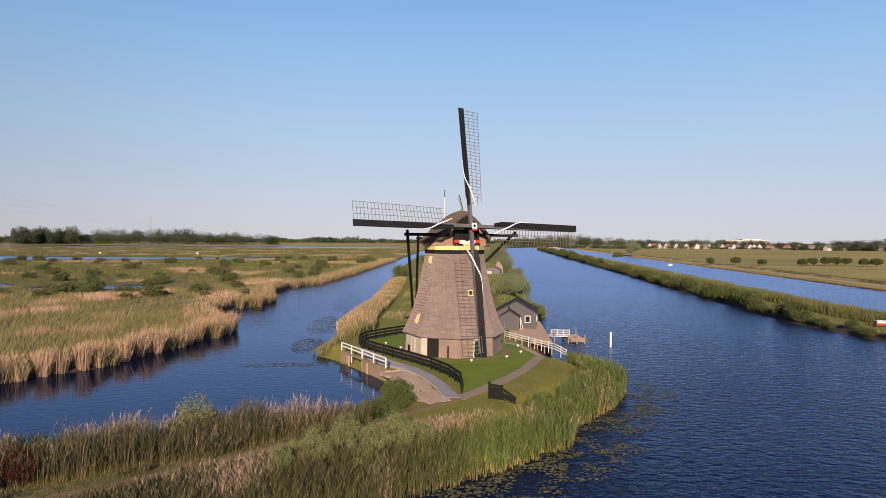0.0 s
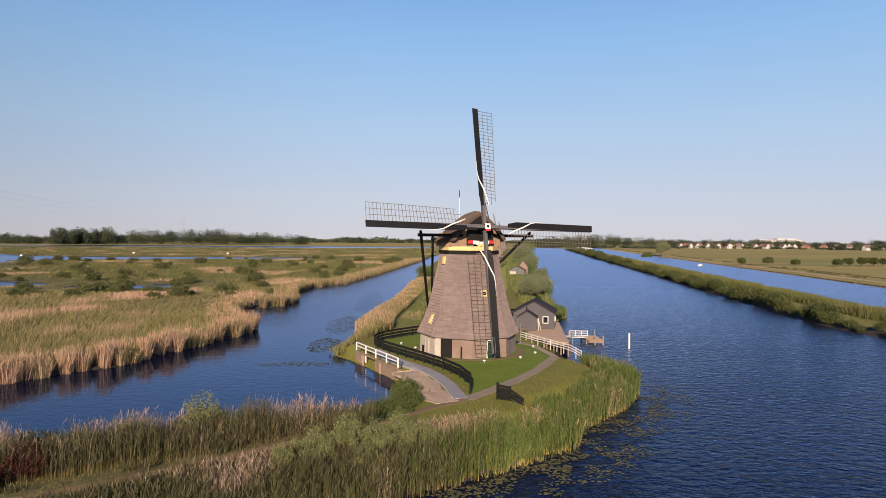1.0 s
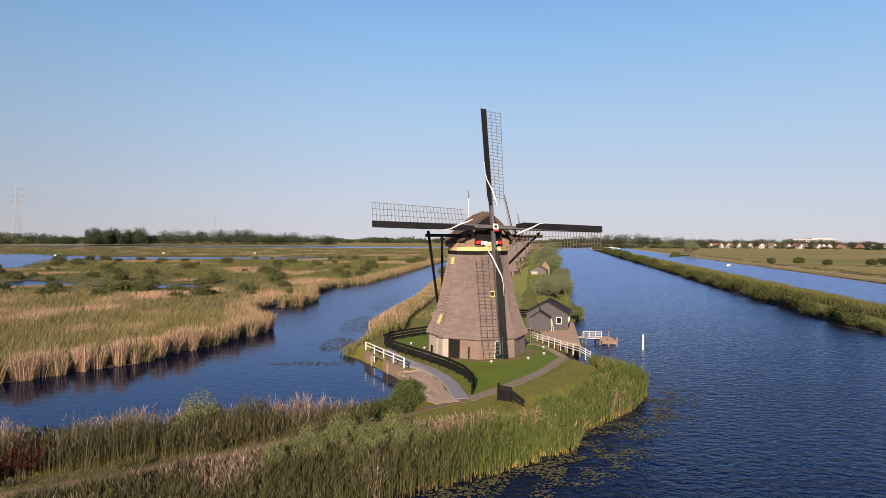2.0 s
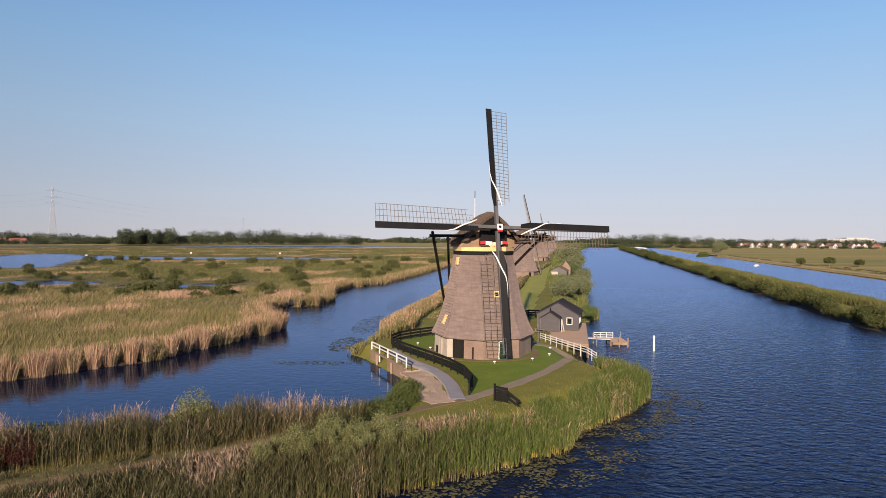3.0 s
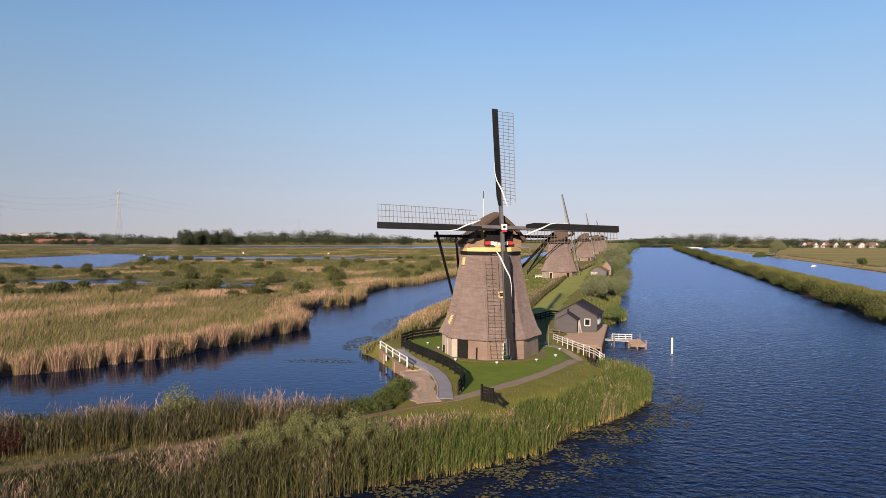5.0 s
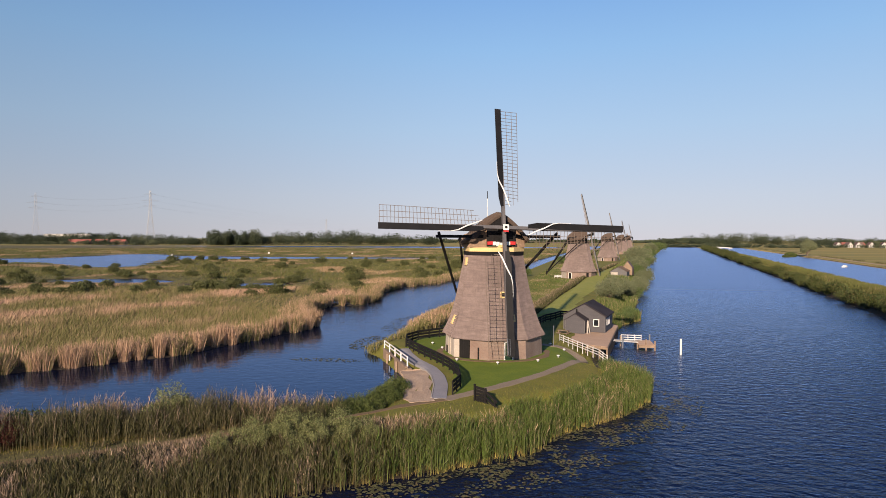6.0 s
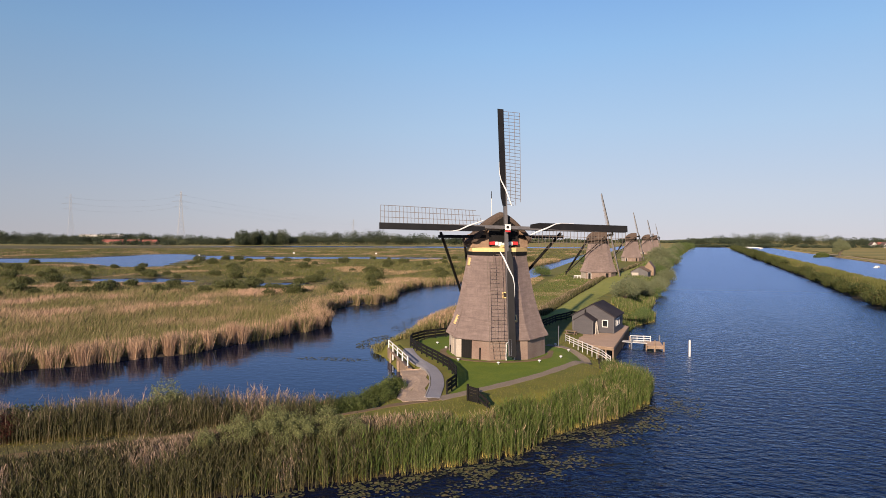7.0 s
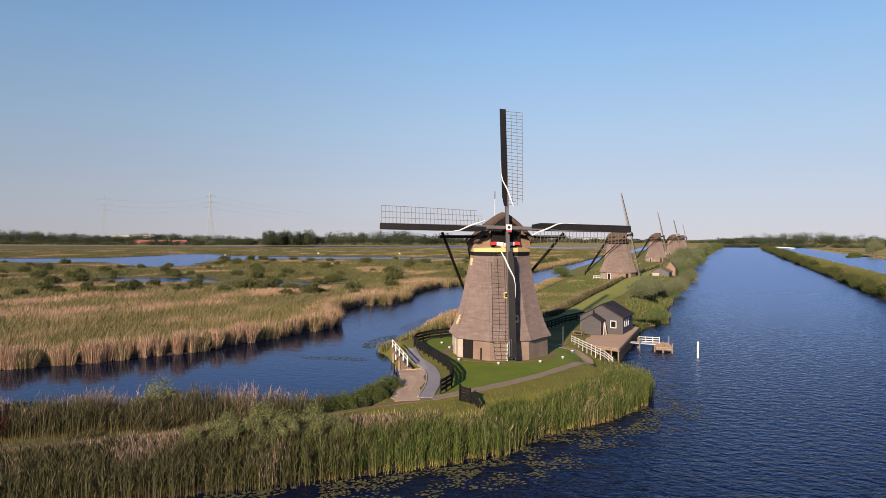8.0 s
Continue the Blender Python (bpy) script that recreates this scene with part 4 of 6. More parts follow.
white_rail("railing", (-1.38, 77.3), (3.55, 66.9), 1.9, 1.95, 5, "white timber railing on the mill race bridge", 0.9, (1.0, 0.62), 0.13)
white_rail("railing", (19.3, 87.2), (23.4, 76.6), 1.82, 1.75, 9, "white railing along the lawn edge by the deck", 0.3, (0.90, 0.62, 0.34), 0.07, 0.085)
white_rail("railing", (23.4, 76.6), (24.2, 75.0), 1.75, 1.35, 3, "short white railing stepping down to the water", 0.3, (0.90, 0.62, 0.34), 0.07, 0.085)

white_rail("railing", (20.8, 220.5), (22.9, 221.0), z_at(21.8, 220.7), z_at(21.8, 220.7), 3, "short white field barrier beside the far mill", 0.3, (0.95, 0.5), 0.12, 0.18)

post = thing("pole", "thin grey metal pole standing by the mill lawn", "pole", pose(18.5, 82.6, z_at(18.5, 82.6)))
bm = bmesh.new()
rod(bm, (0, 0, -0.3), (0, 0, 2.45), 0.045, 0.04, 10)
part("shaft", bm, M["zinc"], post)
bm = bmesh.new()
rod(bm, (0, 0, 2.45), (0, 0, 2.53), 0.065, 0.05, 10)
part("cap", bm, M["stock"], post)

stand = thing("landing_stand", "small white and red boarded stand on the canal strip", "stand", pose(86.2, 104.0, z_at(86.2, 104.0), 0, 0, -8))
for sx in (-0.7, 0.7):
    for sy in (-0.35, 0.35):
        bm = bmesh.new()
        box(bm, 0.10, 0.10, 1.3, Matrix.Translation((sx, sy, 0.45)))
        part("leg", bm, M["wood"], stand)
bm = bmesh.new()
box(bm, 1.7, 0.9, 0.08, Matrix.Translation((0, 0, 1.10)))
part("tabletop", bm, M["white"], stand, "white boarded top", 0.01)
for i, mt in enumerate(("white", "red")):
    bm = bmesh.new()
    box(bm, 1.6, 0.05, 0.30, Matrix.Translation((0, -0.42, 0.86 - 0.34 * i)))
    part("front_board", bm, M[mt], stand, "white front board" if i == 0 else "red front board", 0.008)

# ---- shed on its deck ----
SH = pose(20.2, 98.4, 1.72, 0, 0, -14.5)          # front left corner; x along the front, y to the back
shed = thing("shed", "dark grey boarded shed with a gabled porch and felt roof", "shed", SH)


def gable_walls(bm, w, d, h, rise_, x0=0.0, y0=0.0, t=0.12):
    """Four walls of a gabled house, with thickness, as a lofted shell."""
    prof = [(0, 0), (w, 0), (w, h), (w / 2, h + rise_), (0, h)]
    outer = [[Vector((x0 + x, y0 + y, z)) for x, z in prof] for y in (0, d)]
    loft(bm, outer)


def boards(parent, p, q, z0, top, mat, out):
    """Overlapping boards up a wall from p to q; top(s) gives the wall's height along it."""
    p, q = Vector((*p, 0)), Vector((*q, 0))
    L = (q - p).length
    z = z0
    while True:
        ss = [s for s in np.linspace(0, 1, 41) if top(s) > z + 0.05]
        if not ss:
            break
        a, b = p.lerp(q, ss[0]), p.lerp(q, ss[-1])
        o = Vector((*out, 0))
        bm = bmesh.new()
        vs = [a + Vector((0, 0, z)) + o * 0.045, b + Vector((0, 0, z)) + o * 0.045, b + Vector((0, 0, z + 0.185)) + o * 0.02, a + Vector((0, 0, z + 0.185)) + o * 0.02]
        lo = [v - o * 0.05 for v in vs]
        V, W = [bm.verts.new(v) for v in vs], [bm.verts.new(v) for v in lo]
        bm.faces.new(V)
        for i in range(4):
            bm.faces.new((V[i], V[(i + 1) % 4], W[(i + 1) % 4], W[i]))
        part("board", bm, mat, parent)
        z += 0.18


def roof_slabs(parent, w, d, h, rise_, x0, y0, over, mat, thick=0.12):
    for sx in (-1, 1):
        bm = bmesh.new()
        ridge = Vector((x0 + w / 2, 0, h + rise_ + 0.06))
        k = rise_ / (w / 2)
        eave = Vector((x0 + w / 2 + sx * (w / 2 + over), 0, h - over * k + 0.06))
        up = Vector((0, 0, thick))
        rings = []
        for y in (y0 - over, y0 + d + over):
            yy = Vector((0, y, 0))
            rings.append([ridge + yy, eave + yy, eave + yy + up, ridge + yy + up])
        loft(bm, rings)
        part("roof", bm, mat, parent, "black felt roof slope", 0.01)


bm = bmesh.new()
gable_walls(bm, 5.9, 6.3, 2.3, 1.65)
sh_body = part("wall", bm, M["shed_board"], shed, "dark grey boards")
roof_slabs(shed, 5.9, 6.3, 2.3, 1.65, 0, 0, 0.25, M["shed_roof"])
boards(sh_body, (0, 0), (5.9, 0), 0.05, lambda s: 2.3 + 1.65 * (1 - abs(2 * s - 1)), M["shed_board"], (0, -1))
boards(sh_body, (5.9, 0), (5.9, 6.3), 0.05, lambda s: 2.3, M["shed_board"], (1, 0))
bm = bmesh.new()
gable_walls(bm, 2.7, 2.3, 1.85, 0.85, 0.75, -2.3)
porch = part("porch", bm, M["shed_board"], shed, "small gabled porch")
roof_slabs(shed, 2.7, 2.3, 1.85, 0.85, 0.75, -2.3, 0.16, M["shed_roof"], 0.09)
boards(porch, (0.75, -2.3), (3.45, -2.3), 0.05, lambda s: 1.85 + 0.85 * (1 - abs(2 * s - 1)), M["shed_board"], (0, -1))
for x, y in ((0.75, -2.34), (3.45, -2.34), (0, -0.05), (5.9, -0.05)):
    bm = bmesh.new()
    box(bm, 0.10, 0.10, 2.2 if y > -1 else 1.8, Matrix.Translation((x, y - 0.03, 1.1 if y > -1 else 0.9)))
    part("corner_trim", bm, M["stock"], shed, "grey corner trim")


def window(parent, P, w, h, mat=None):
    bm = bmesh.new()
    for sx in (-1, 1):
        box(bm, 0.10, 0.08, h + 0.1, P @ Matrix.Translation((sx * w / 2, 0, 0)))
    for sz in (-1, 1):
        box(bm, w + 0.1, 0.08, 0.10, P @ Matrix.Translation((0, 0, sz * h / 2)))
    fr = part("window", bm, mat or M["white"], parent, "white window frame with dark glass")
    bm = bmesh.new()
    box(bm, w, 0.03, h, P @ Matrix.Translation((0, 0.02, 0)))
    part("pane", bm, M["glass"], fr)


window(shed, Matrix.Translation((4.65, -0.07, 1.35)), 0.75, 0.95)
for y in (1.6, 2.9):
    window(shed, Matrix.Translation((5.98, y, 1.45)) @ pose(0, 0, 0, 0, 0, 90), 1.0, 0.95)
bm = bmesh.new()
beam(bm, (3.75, -1.9, 0.0), (3.58, -0.9, 1.75), 0.16, 0.05)
beam(bm, (4.05, -1.6, 0.0), (3.62, -0.8, 1.65), 0.14, 0.05)
part("prop_board", bm, M["kerb"], shed, "pale boards leaning by the porch")
bm = bmesh.new()
rod(bm, (1.9, -0.3, 2.4), (1.9, -0.3, 3.25), 0.11, 0.09, 10)
part("vent", bm, M["tar"], shed, "short black vent pipe")

deck = thing("deck", "tan timber deck on piles over the canal bank", "deck", pose(0, 0, 0))
DECK = [(18.6, 92.5), (22.6, 86.0), (25.1, 84.6), (28.6, 105.5), (27.4, 108.4), (17.5, 103)]
# boards run across the deck, clipped to its outline
dsd = lambda x, y: poly_sd(np.array([x]), np.array([y]), DECK)[0]
origin = Vector((18.6, 92.5, 0))
across = Vector((0.165, 0.986, 0))
along_d = Vector((0.986, -0.165, 0))
i = -60
while i < 120:
    base = origin + across * (i * 0.20)
    ts = [t for t in np.arange(-6, 14, 0.1) if dsd(*(base + along_d * t).xy) > 0]
    if len(ts) > 4:
        bm = bmesh.new()
        beam(bm, base + along_d * ts[0] + Vector((0, 0, 1.68)), base + along_d * ts[-1] + Vector((0, 0, 1.68)), 0.186, 0.05)
        part("plank", bm, M["deck"], deck)
    i += 1
for p, q in zip(DECK[1:4], DECK[2:5]):
    bm = bmesh.new()
    beam(bm, (*p, 1.50), (*q, 1.50), 0.12, 0.28)
    part("edge_beam", bm, M["wood"], deck)
    n = max(2, int((Vector(p) - Vector(q)).length / 0.9))
    for j in range(n):
        c = Vector(p).lerp(Vector(q), j / n)
        bm = bmesh.new()
        box(bm, 0.16, 0.10, 2.2, Matrix.Translation((c.x * 0.998, c.y, 0.25)))
        part("support_post", bm, M["wood"], deck)

bench = thing("picnic_table", "weathered brown picnic table on the deck", "table", pose(20.0, 93.3, 1.705, 0, 0, -20))
bm = bmesh.new()
box(bm, 1.6, 0.7, 0.05, Matrix.Translation((0, 0, 0.73)))
part("tabletop", bm, M["wood"], bench)
for sy in (-0.65, 0.65):
    bm = bmesh.new()
    box(bm, 1.6, 0.26, 0.05, Matrix.Translation((0, sy, 0.44)))
    part("seat", bm, M["wood"], bench)
for sx in (-0.6, 0.6):
    bm = bmesh.new()
    for sy in (-1, 1):
        beam(bm, (sx, sy * 0.6, 0), (sx, sy * 0.15, 0.72), 0.09, 0.05)
    beam(bm, (sx, -0.75, 0.39), (sx, 0.75, 0.39), 0.05, 0.09)
    part("leg", bm, M["wood"], bench)

jetty = thing("jetty", "small timber landing stage with a white handrail", "jetty", pose(28.0, 95.0, 0))
def jp(name, bm, mat, lab=""):
    bm.transform(Matrix.Translation((-28.0, -95.0, 0)))
    return part(name, bm, mat, jetty, lab, 0.01)
for j in range(6):
    bm = bmesh.new()
    beam(bm, (26.4, 94.9 + j * 0.24, 0.95), (30.2, 94.9 + j * 0.24, 0.80), 0.22, 0.06)
    jp("plank", bm, M["white"] if j in (0, 5) else M["kerb"])
for j in range(20):
    bm = bmesh.new()
    beam(bm, (30.05, 93.2 + j * 0.22, 0.72), (32.15, 93.2 + j * 0.22, 0.72), 0.20, 0.06)
    jp("plank", bm, M["deck"])
for x, y, t in ((28.1, 94.6, 1.6), (30.0, 94.0, 0.9), (31.0, 93.2, 1.5), (32.15, 93.2, 1.3), (30.1, 97.4, 1.3), (32.1, 97.4, 1.6), (28.0, 96.4, 1.5), (26.9, 95.6, 1.2)):
    bm = bmesh.new()
    rod(bm, (x, y, -1.3), (x, y, t), 0.11, 0.11, 8)
    jp("support_post", bm, M["wood"] if t < 1.55 else M["zinc"])
bm = bmesh.new()
box(bm, 2.1, 4.3, 0.3, Matrix.Translation((31.1, 95.3, 0.5)))
jp("edge_beam", bm, M["wood"])
for h in (0.35, 0.66, 0.97):
    bm = bmesh.new()
    beam(bm, (28.1, 96.45, 0.85 + h - 0.25), (30.8, 96.45, 0.82 + h - 0.25), 0.05, 0.09)
    jp("rail", bm, M["white"], "white handrail")
for x in (28.1, 29.0, 29.9, 30.8):
    bm = bmesh.new()
    box(bm, 0.07, 0.07, 1.0, Matrix.Translation((x, 96.45, 1.15)))
    jp("post", bm, M["white"])

pole = thing("mooring_pole", "white mooring pole standing in the canal", "pole", pose(34.95, 90.4, 0))
bm = bmesh.new()
rod(bm, (0, 0, -1.6), (0, 0, 2.0), 0.125, 0.125, 12)
part("shaft", bm, M["white"], pole)
bm = bmesh.new()
rod(bm, (0, 0, 2.0), (0, 0, 2.1), 0.125, 0.07, 12)
part("tip", bm, M["white"], pole)

# low lawn lamps round the mill
lamp0 = thing("lawn_lamp", "low white mushroom lamp on the lawn", "lamp", pose(12.55, 69.9, z_at(12.5, 70)), "lawn lamps")
bm = bmesh.new()
bmesh.ops.create_uvsphere(bm, u_segments=12, v_segments=8, radius=0.18, matrix=Matrix.Translation((0, 0, 0.20)) @ Matrix.Diagonal((1, 1, 0.5, 1)))
part("shade", bm, M["white"], lamp0, "white dome", 0, True)
bm = bmesh.new()
rod(bm, (0, 0, -0.05), (0, 0, 0.2), 0.07, 0.07, 8)
part("stem", bm, M["steel"], lamp0)
for x, y in ((3.7, 81.5), (8.1, 71.0), (16.7, 71.9), (18.9, 74.9), (19.7, 80.4), (18.1, 83.2), (5.4, 78.3)):
    copy_thing(lamp0, pose(x, y, z_at(x, y)))


# ---- plants ----
rng = np.random.default_rng(11)


def patchy(x, y, scale, seed):
    """Smooth random patches between 0 and 1 over the plan."""
    r = np.random.default_rng(seed)
    v = np.zeros(np.shape(x))
    for i in range(7):
        a, k, p = r.random() * 6.283, (0.6 + 1.7 * r.random()) / scale, r.random() * 6.283
        v = v + np.sin((x * math.cos(a) + y * math.sin(a)) * k * 2.5 + p + 1.3 * np.sin((x * math.sin(a) - y * math.cos(a)) * k * 1.7))
    return np.clip(0.5 + v / 7.0, 0, 1)


def scatter(x0, x1, y0, y1, n):
    return rng.uniform(x0, x1, n), rng.uniform(y0, y1, n)


def blade_bed(name, label, x, y, height, width, lean, dry, mat, leaves=0, leaf_len=0.5, category="reeds", z=None, sink=0.1, push=None):
    """A bed of blades standing at the points x, y; with leaves, each stalk also carries that many drooping leaves."""
    n = len(x)
    z = ground_height(x, y) if z is None else z
    base = np.stack([x, y, z - sink], 1)
    wind = np.array([0.5, 0.3])
    ln = rng.normal(size=(n, 2)) * lean[:, None] * 0.7 + wind * lean[:, None] * 0.6
    if push is not None:
        ln = ln + push
    sets = [ribbons(base, height + sink, width, ln, rng.random(n), rng.random(n) * 3.14, dry)]
    for k in range(leaves):
        at = 0.30 + 0.62 * (k + rng.random(n)) / leaves
        b = base + np.concatenate([ln * (at ** 1.5)[:, None], (at * height)[:, None]], 1)
        ang = rng.random(n) * 6.283
        ll = leaf_len * (0.7 + 0.6 * rng.random(n))
        out = np.stack([np.cos(ang), np.sin(ang)], 1) * (ll * (0.25 + 0.4 * rng.random(n)))[:, None]
        sets.append(ribbons(b, ll * (0.95 - 0.5 * rng.random(n)), width * 1.25, out, -rng.random(n) * 1.2, ang + 1.57 + 0.6 * rng.normal(size=n),
                            np.clip(dry + 0.15 * rng.normal(size=n), 0, 1)))
    vs, fs, ds, als, o = [], [], [], [], 0
    for i, (v, f, d, al) in enumerate(sets):
        vs.append(v), fs.append(f + o), ds.append(d)
        als.append(al if i == 0 else np.full(len(al), 0.8))
        o += len(v)
    me = raw_mesh(name, np.concatenate(vs), np.concatenate(fs), mat, np.concatenate(ds), np.concatenate(als))
    return tagged(new(name, me), label, category, kind="stuff")


def keep(mask, *arrs):
    return [a[mask] for a in arrs]


# reed belt between the footpath and the canal
x, y = scatter(-45, 29, 8, 75, 420000)
low, high = poly_sd(x, y, LAND_LOW), poly_sd(x, y, LAND_HIGH)
dp = line_dist(x, y, PATH_LINE)
belt = np.interp(x, [4, 12, 18, 22], [6.4, 3.9, 2.5, 3.8])
m = (low > -0.5) & (low < belt + 1.1 * (patchy(x, y, 3, 3) - 0.5)) & (dp > np.interp(x, [-6, 1, 6], [0.75, 1.4, 2.4]) + 0.5 * patchy(x, y, 2, 5)) & (high > 0) & (y > 24 + (x < -8) * 2)
m &= ~((x > 11) & (x < 16) & (low > 3.2)) & (y < 73.5)
side = (low < line_dist(x, y, PATH_LINE) + low) & (low < 9)
m &= side & (low < high + 3)
x, y, low = keep(m, x, y, low)
tuft = patchy(x, y, 0.8, 15)
m = rng.random(len(x)) < 0.12 + 0.83 * np.clip((tuft - 0.36) * 6, 0, 1)
x, y, low, tuft = keep(m, x, y, low, tuft)
dry = np.clip((patchy(x, y, 5, 8) - 0.62) * np.interp(x, [2, 8], [2.0, 0.7]) + np.interp(x, [0, 6], [0.12, 0.0]) + 0.75 * np.exp(-((x - 9) ** 2 / 20 + (low - 4.2) ** 2 / 2.2)) + 0.22 * np.exp(-((x - 23) ** 2 / 4 + (y - 67) ** 2 / 9)), 0, 1)
dry = np.where(rng.random(len(x)) < dry, 0.55 + 0.45 * rng.random(len(x)), 0.12 * rng.random(len(x)))
h = (1.6 + 0.5 * patchy(x, y, 4, 21) + 1.0 * (tuft - 0.4) + 0.2 * rng.normal(size=len(x))).clip(0.7, 2.9) * 1.0
h = np.minimum(h, np.interp(low, [0, 3, 5, 8], [2.5, 2.5, 2.25, 2.05]) + 0.14 * rng.normal(size=len(x)) - ground_height(x, y)).clip(0.3, 3)
dull = rng.random(len(x)) < np.interp(x, [1, 6, 11], [1.0, 0.7, 0.0])
for pick, mt, lab in ((dull, M["reed_dull"], "dull olive reeds between the path and the canal"), (~dull, M["reed"], "dense green reeds along the canal bank, yellow at the foot")):
    xx, yy, hh, dd = keep(pick, x, y, h, dry)
    blade_bed("reeds", lab, xx, yy, hh, 0.022 + 0.014 * rng.random(len(xx)), 0.16 + 0.2 * rng.random(len(xx)), dd, mt, 3, 0.5)

# reed belt between the footpath and the marsh water
x, y = scatter(-60, 6, 16, 60, 250000)
low, high = poly_sd(x, y, LAND_LOW), poly_sd(x, y, LAND_HIGH)
dp = line_dist(x, y, PATH_LINE)
m = (high > -0.4) & (high < 5.2) & (dp > 0.52 + 0.35 * patchy(x, y, 2, 6)) & (low > 6) & (x < 2.2)
x, y, high, dp = keep(m, x, y, high, dp)
m = rng.random(len(x)) < 0.8
x, y, high, dp = keep(m, x, y, high, dp)
tan = np.clip(0.80 - high * 0.30 + 1.0 * (patchy(x, y, 4, 31) - 0.5), 0.04, 0.9) * np.interp(x, [-6, -1, 1.5], [1, 0.7, 0.2])
dry = np.where(rng.random(len(x)) < tan, 0.5 + 0.5 * rng.random(len(x)), 0.15 * rng.random(len(x)))
h = (1.75 + 0.8 * (patchy(x, y, 3.5, 33) - 0.4) + 1.1 * (patchy(x, y, 1.1, 35) - 0.5) + 0.25 * rng.normal(size=len(x)) + 0.5 * (dry > 0.5)).clip(0.6, 3.1) * np.interp(dp, [0.5, 1.5], [0.35, 1.0])
plume = (dry > 0.45) & (high < 2.6)
for pick, mt, lab in ((plume, M["marsh_reed"], "pale pinkish reed plumes beside the marsh water"), (~plume, M["reed_dull"], "green and straw-coloured reeds beside the marsh water")):
    xx, yy, hh, dd = keep(pick, x, y, h, dry)
    blade_bed("reeds", lab, xx, yy, hh, 0.018 + 0.011 * rng.random(len(xx)), 0.2 + 0.24 * rng.random(len(xx)), dd, mt, 3, 0.45)

# rough grass along the path and the dike crest
x, y = scatter(-30, 30, 22, 100, 110000)
low, high = poly_sd(x, y, LAND_LOW), poly_sd(x, y, LAND_HIGH)
dp = np.minimum(line_dist(x, y, PATH_LINE), line_dist(x, y, PAVE_LINE) - 0.2)
m = (low > 0.2) & (high > 0.2) & (dp > 0.50) & (poly_sd(x, y, LAWN) < -0.15) & (poly_sd(x, y, DECK) < -0.2) & (np.abs(low) < 14) & (y < 90)
m &= line_dist(x, y, [(4.1, 66.0), (5.4, 62.4), (6.3, 58.4), (6.9, 53.8)]) > 0.9
m &= (x - 11.5) ** 2 + (y - 77.3) ** 2 > 39
x, y, dp = keep(m, x, y, dp)
h = np.interp(dp, [0.5, 1.6], [0.04, 0.10]) * (0.6 + 0.8 * rng.random(len(x)))
dry = np.clip(patchy(x, y, 2.5, 41) * 0.8 - 0.28 + np.interp(x, [-2, 6], [0.35, 0.0]) + 0.2 * rng.normal(size=len(x)), 0, 0.8)
blade_bed("grass", "rough tufted grass on the dike beside the path", x, y, h, 0.018 + 0.012 * rng.random(len(x)), h * 0.7, dry, M["verge"], 0, category="grass", sink=0.03)

# tall herbs on the side of the mill island
x, y = scatter(-6, 12, 80, 215, 60000)
high = poly_sd(x, y, LAND_HIGH)
m = (high > -0.3) & (high < np.interp(y, [82, 88, 100, 215], [1.0, 3.2, 5.5, 6.0])) & ((y > 84) | (high < 1.0)) & (poly_sd(x, y, LAWN) < -0.5)
x, y, high = keep(m, x, y, high)
m = rng.random(len(x)) < 0.75
x, y, high = keep(m, x, y, high)
tan = np.clip(np.interp(high, [0, 1, 3, 6], [0.9, 0.8, 0.55, 0.2]) + (patchy(x, y, 9, 51) - 0.5), 0.03, 0.95) * np.interp(y, [84, 91, 98], [0.05, 0.2, 0.6])
dry = np.where(rng.random(len(x)) < tan, 0.6 + 0.4 * rng.random(len(x)), 0.1 * rng.random(len(x)))
h = (1.5 + 0.5 * rng.random(len(x))) * np.interp(high, [0, 4, 8], [1, 0.9, 0.5]) * np.interp(y, [80, 84, 92, 128, 150], [0.55, 0.6, 1, 0.9, 0.35])
blade_bed("reeds", "straw-coloured reeds on the mill island shore", x, y, h, 0.05 + 0.02 * rng.random(len(x)), 0.25 + 0.1 * rng.random(len(x)), dry, M["marsh_reed"], 1, 0.4)

# the marsh: its edge along the water, then the bed behind, thinning with distance from the flight line
ex, ey, el = [], [], []
for (x1, y1), (x2, y2) in zip(MARSH_EDGE[1:19], MARSH_EDGE[2:20]):
    L = math.hypot(x2 - x1, y2 - y1)
    n = int(L * (150 if y1 < 135 else 70))
    t = rng.random(n)
    off = rng.random(n) ** 1.3 * 5.6 - 0.9
    nxn, nyn = -(y2 - y1) / L, (x2 - x1) / L
    ex.append(x1 + (x2 - x1) * t + nxn * off), ey.append(y1 + (y2 - y1) * t + nyn * off), el.append(off)
x, y, off = np.concatenate(ex), np.concatenate(ey), np.concatenate(el)
sdm = poly_sd(x, y, MARSH) + wobble(x, y)
m = (sdm > -0.75 + 0.5 * patchy(x, y, 2, 60)) & ((sdm > 1.5) | (y > 138)) & (rng.random(len(x)) < 0.55 + 0.6 * (patchy(x, y, 3.2, 61) - 0.35))
x, y, off, sdm = keep(m, x, y, off, sdm)
tan = np.clip(0.72 + 1.5 * (patchy(x, y, 5, 63) - 0.5), 0.12, 0.97) * np.interp(y, [95, 125], [1.0, 0.5])
dry = np.where(rng.random(len(x)) < tan, 0.6 + 0.4 * rng.random(len(x)), 0.15 * rng.random(len(x)))
h = (1.95 + 0.7 * (patchy(x, y, 2.4, 65) - 0.5) + 0.22 * rng.normal(size=len(x))).clip(0.7, 3.0)
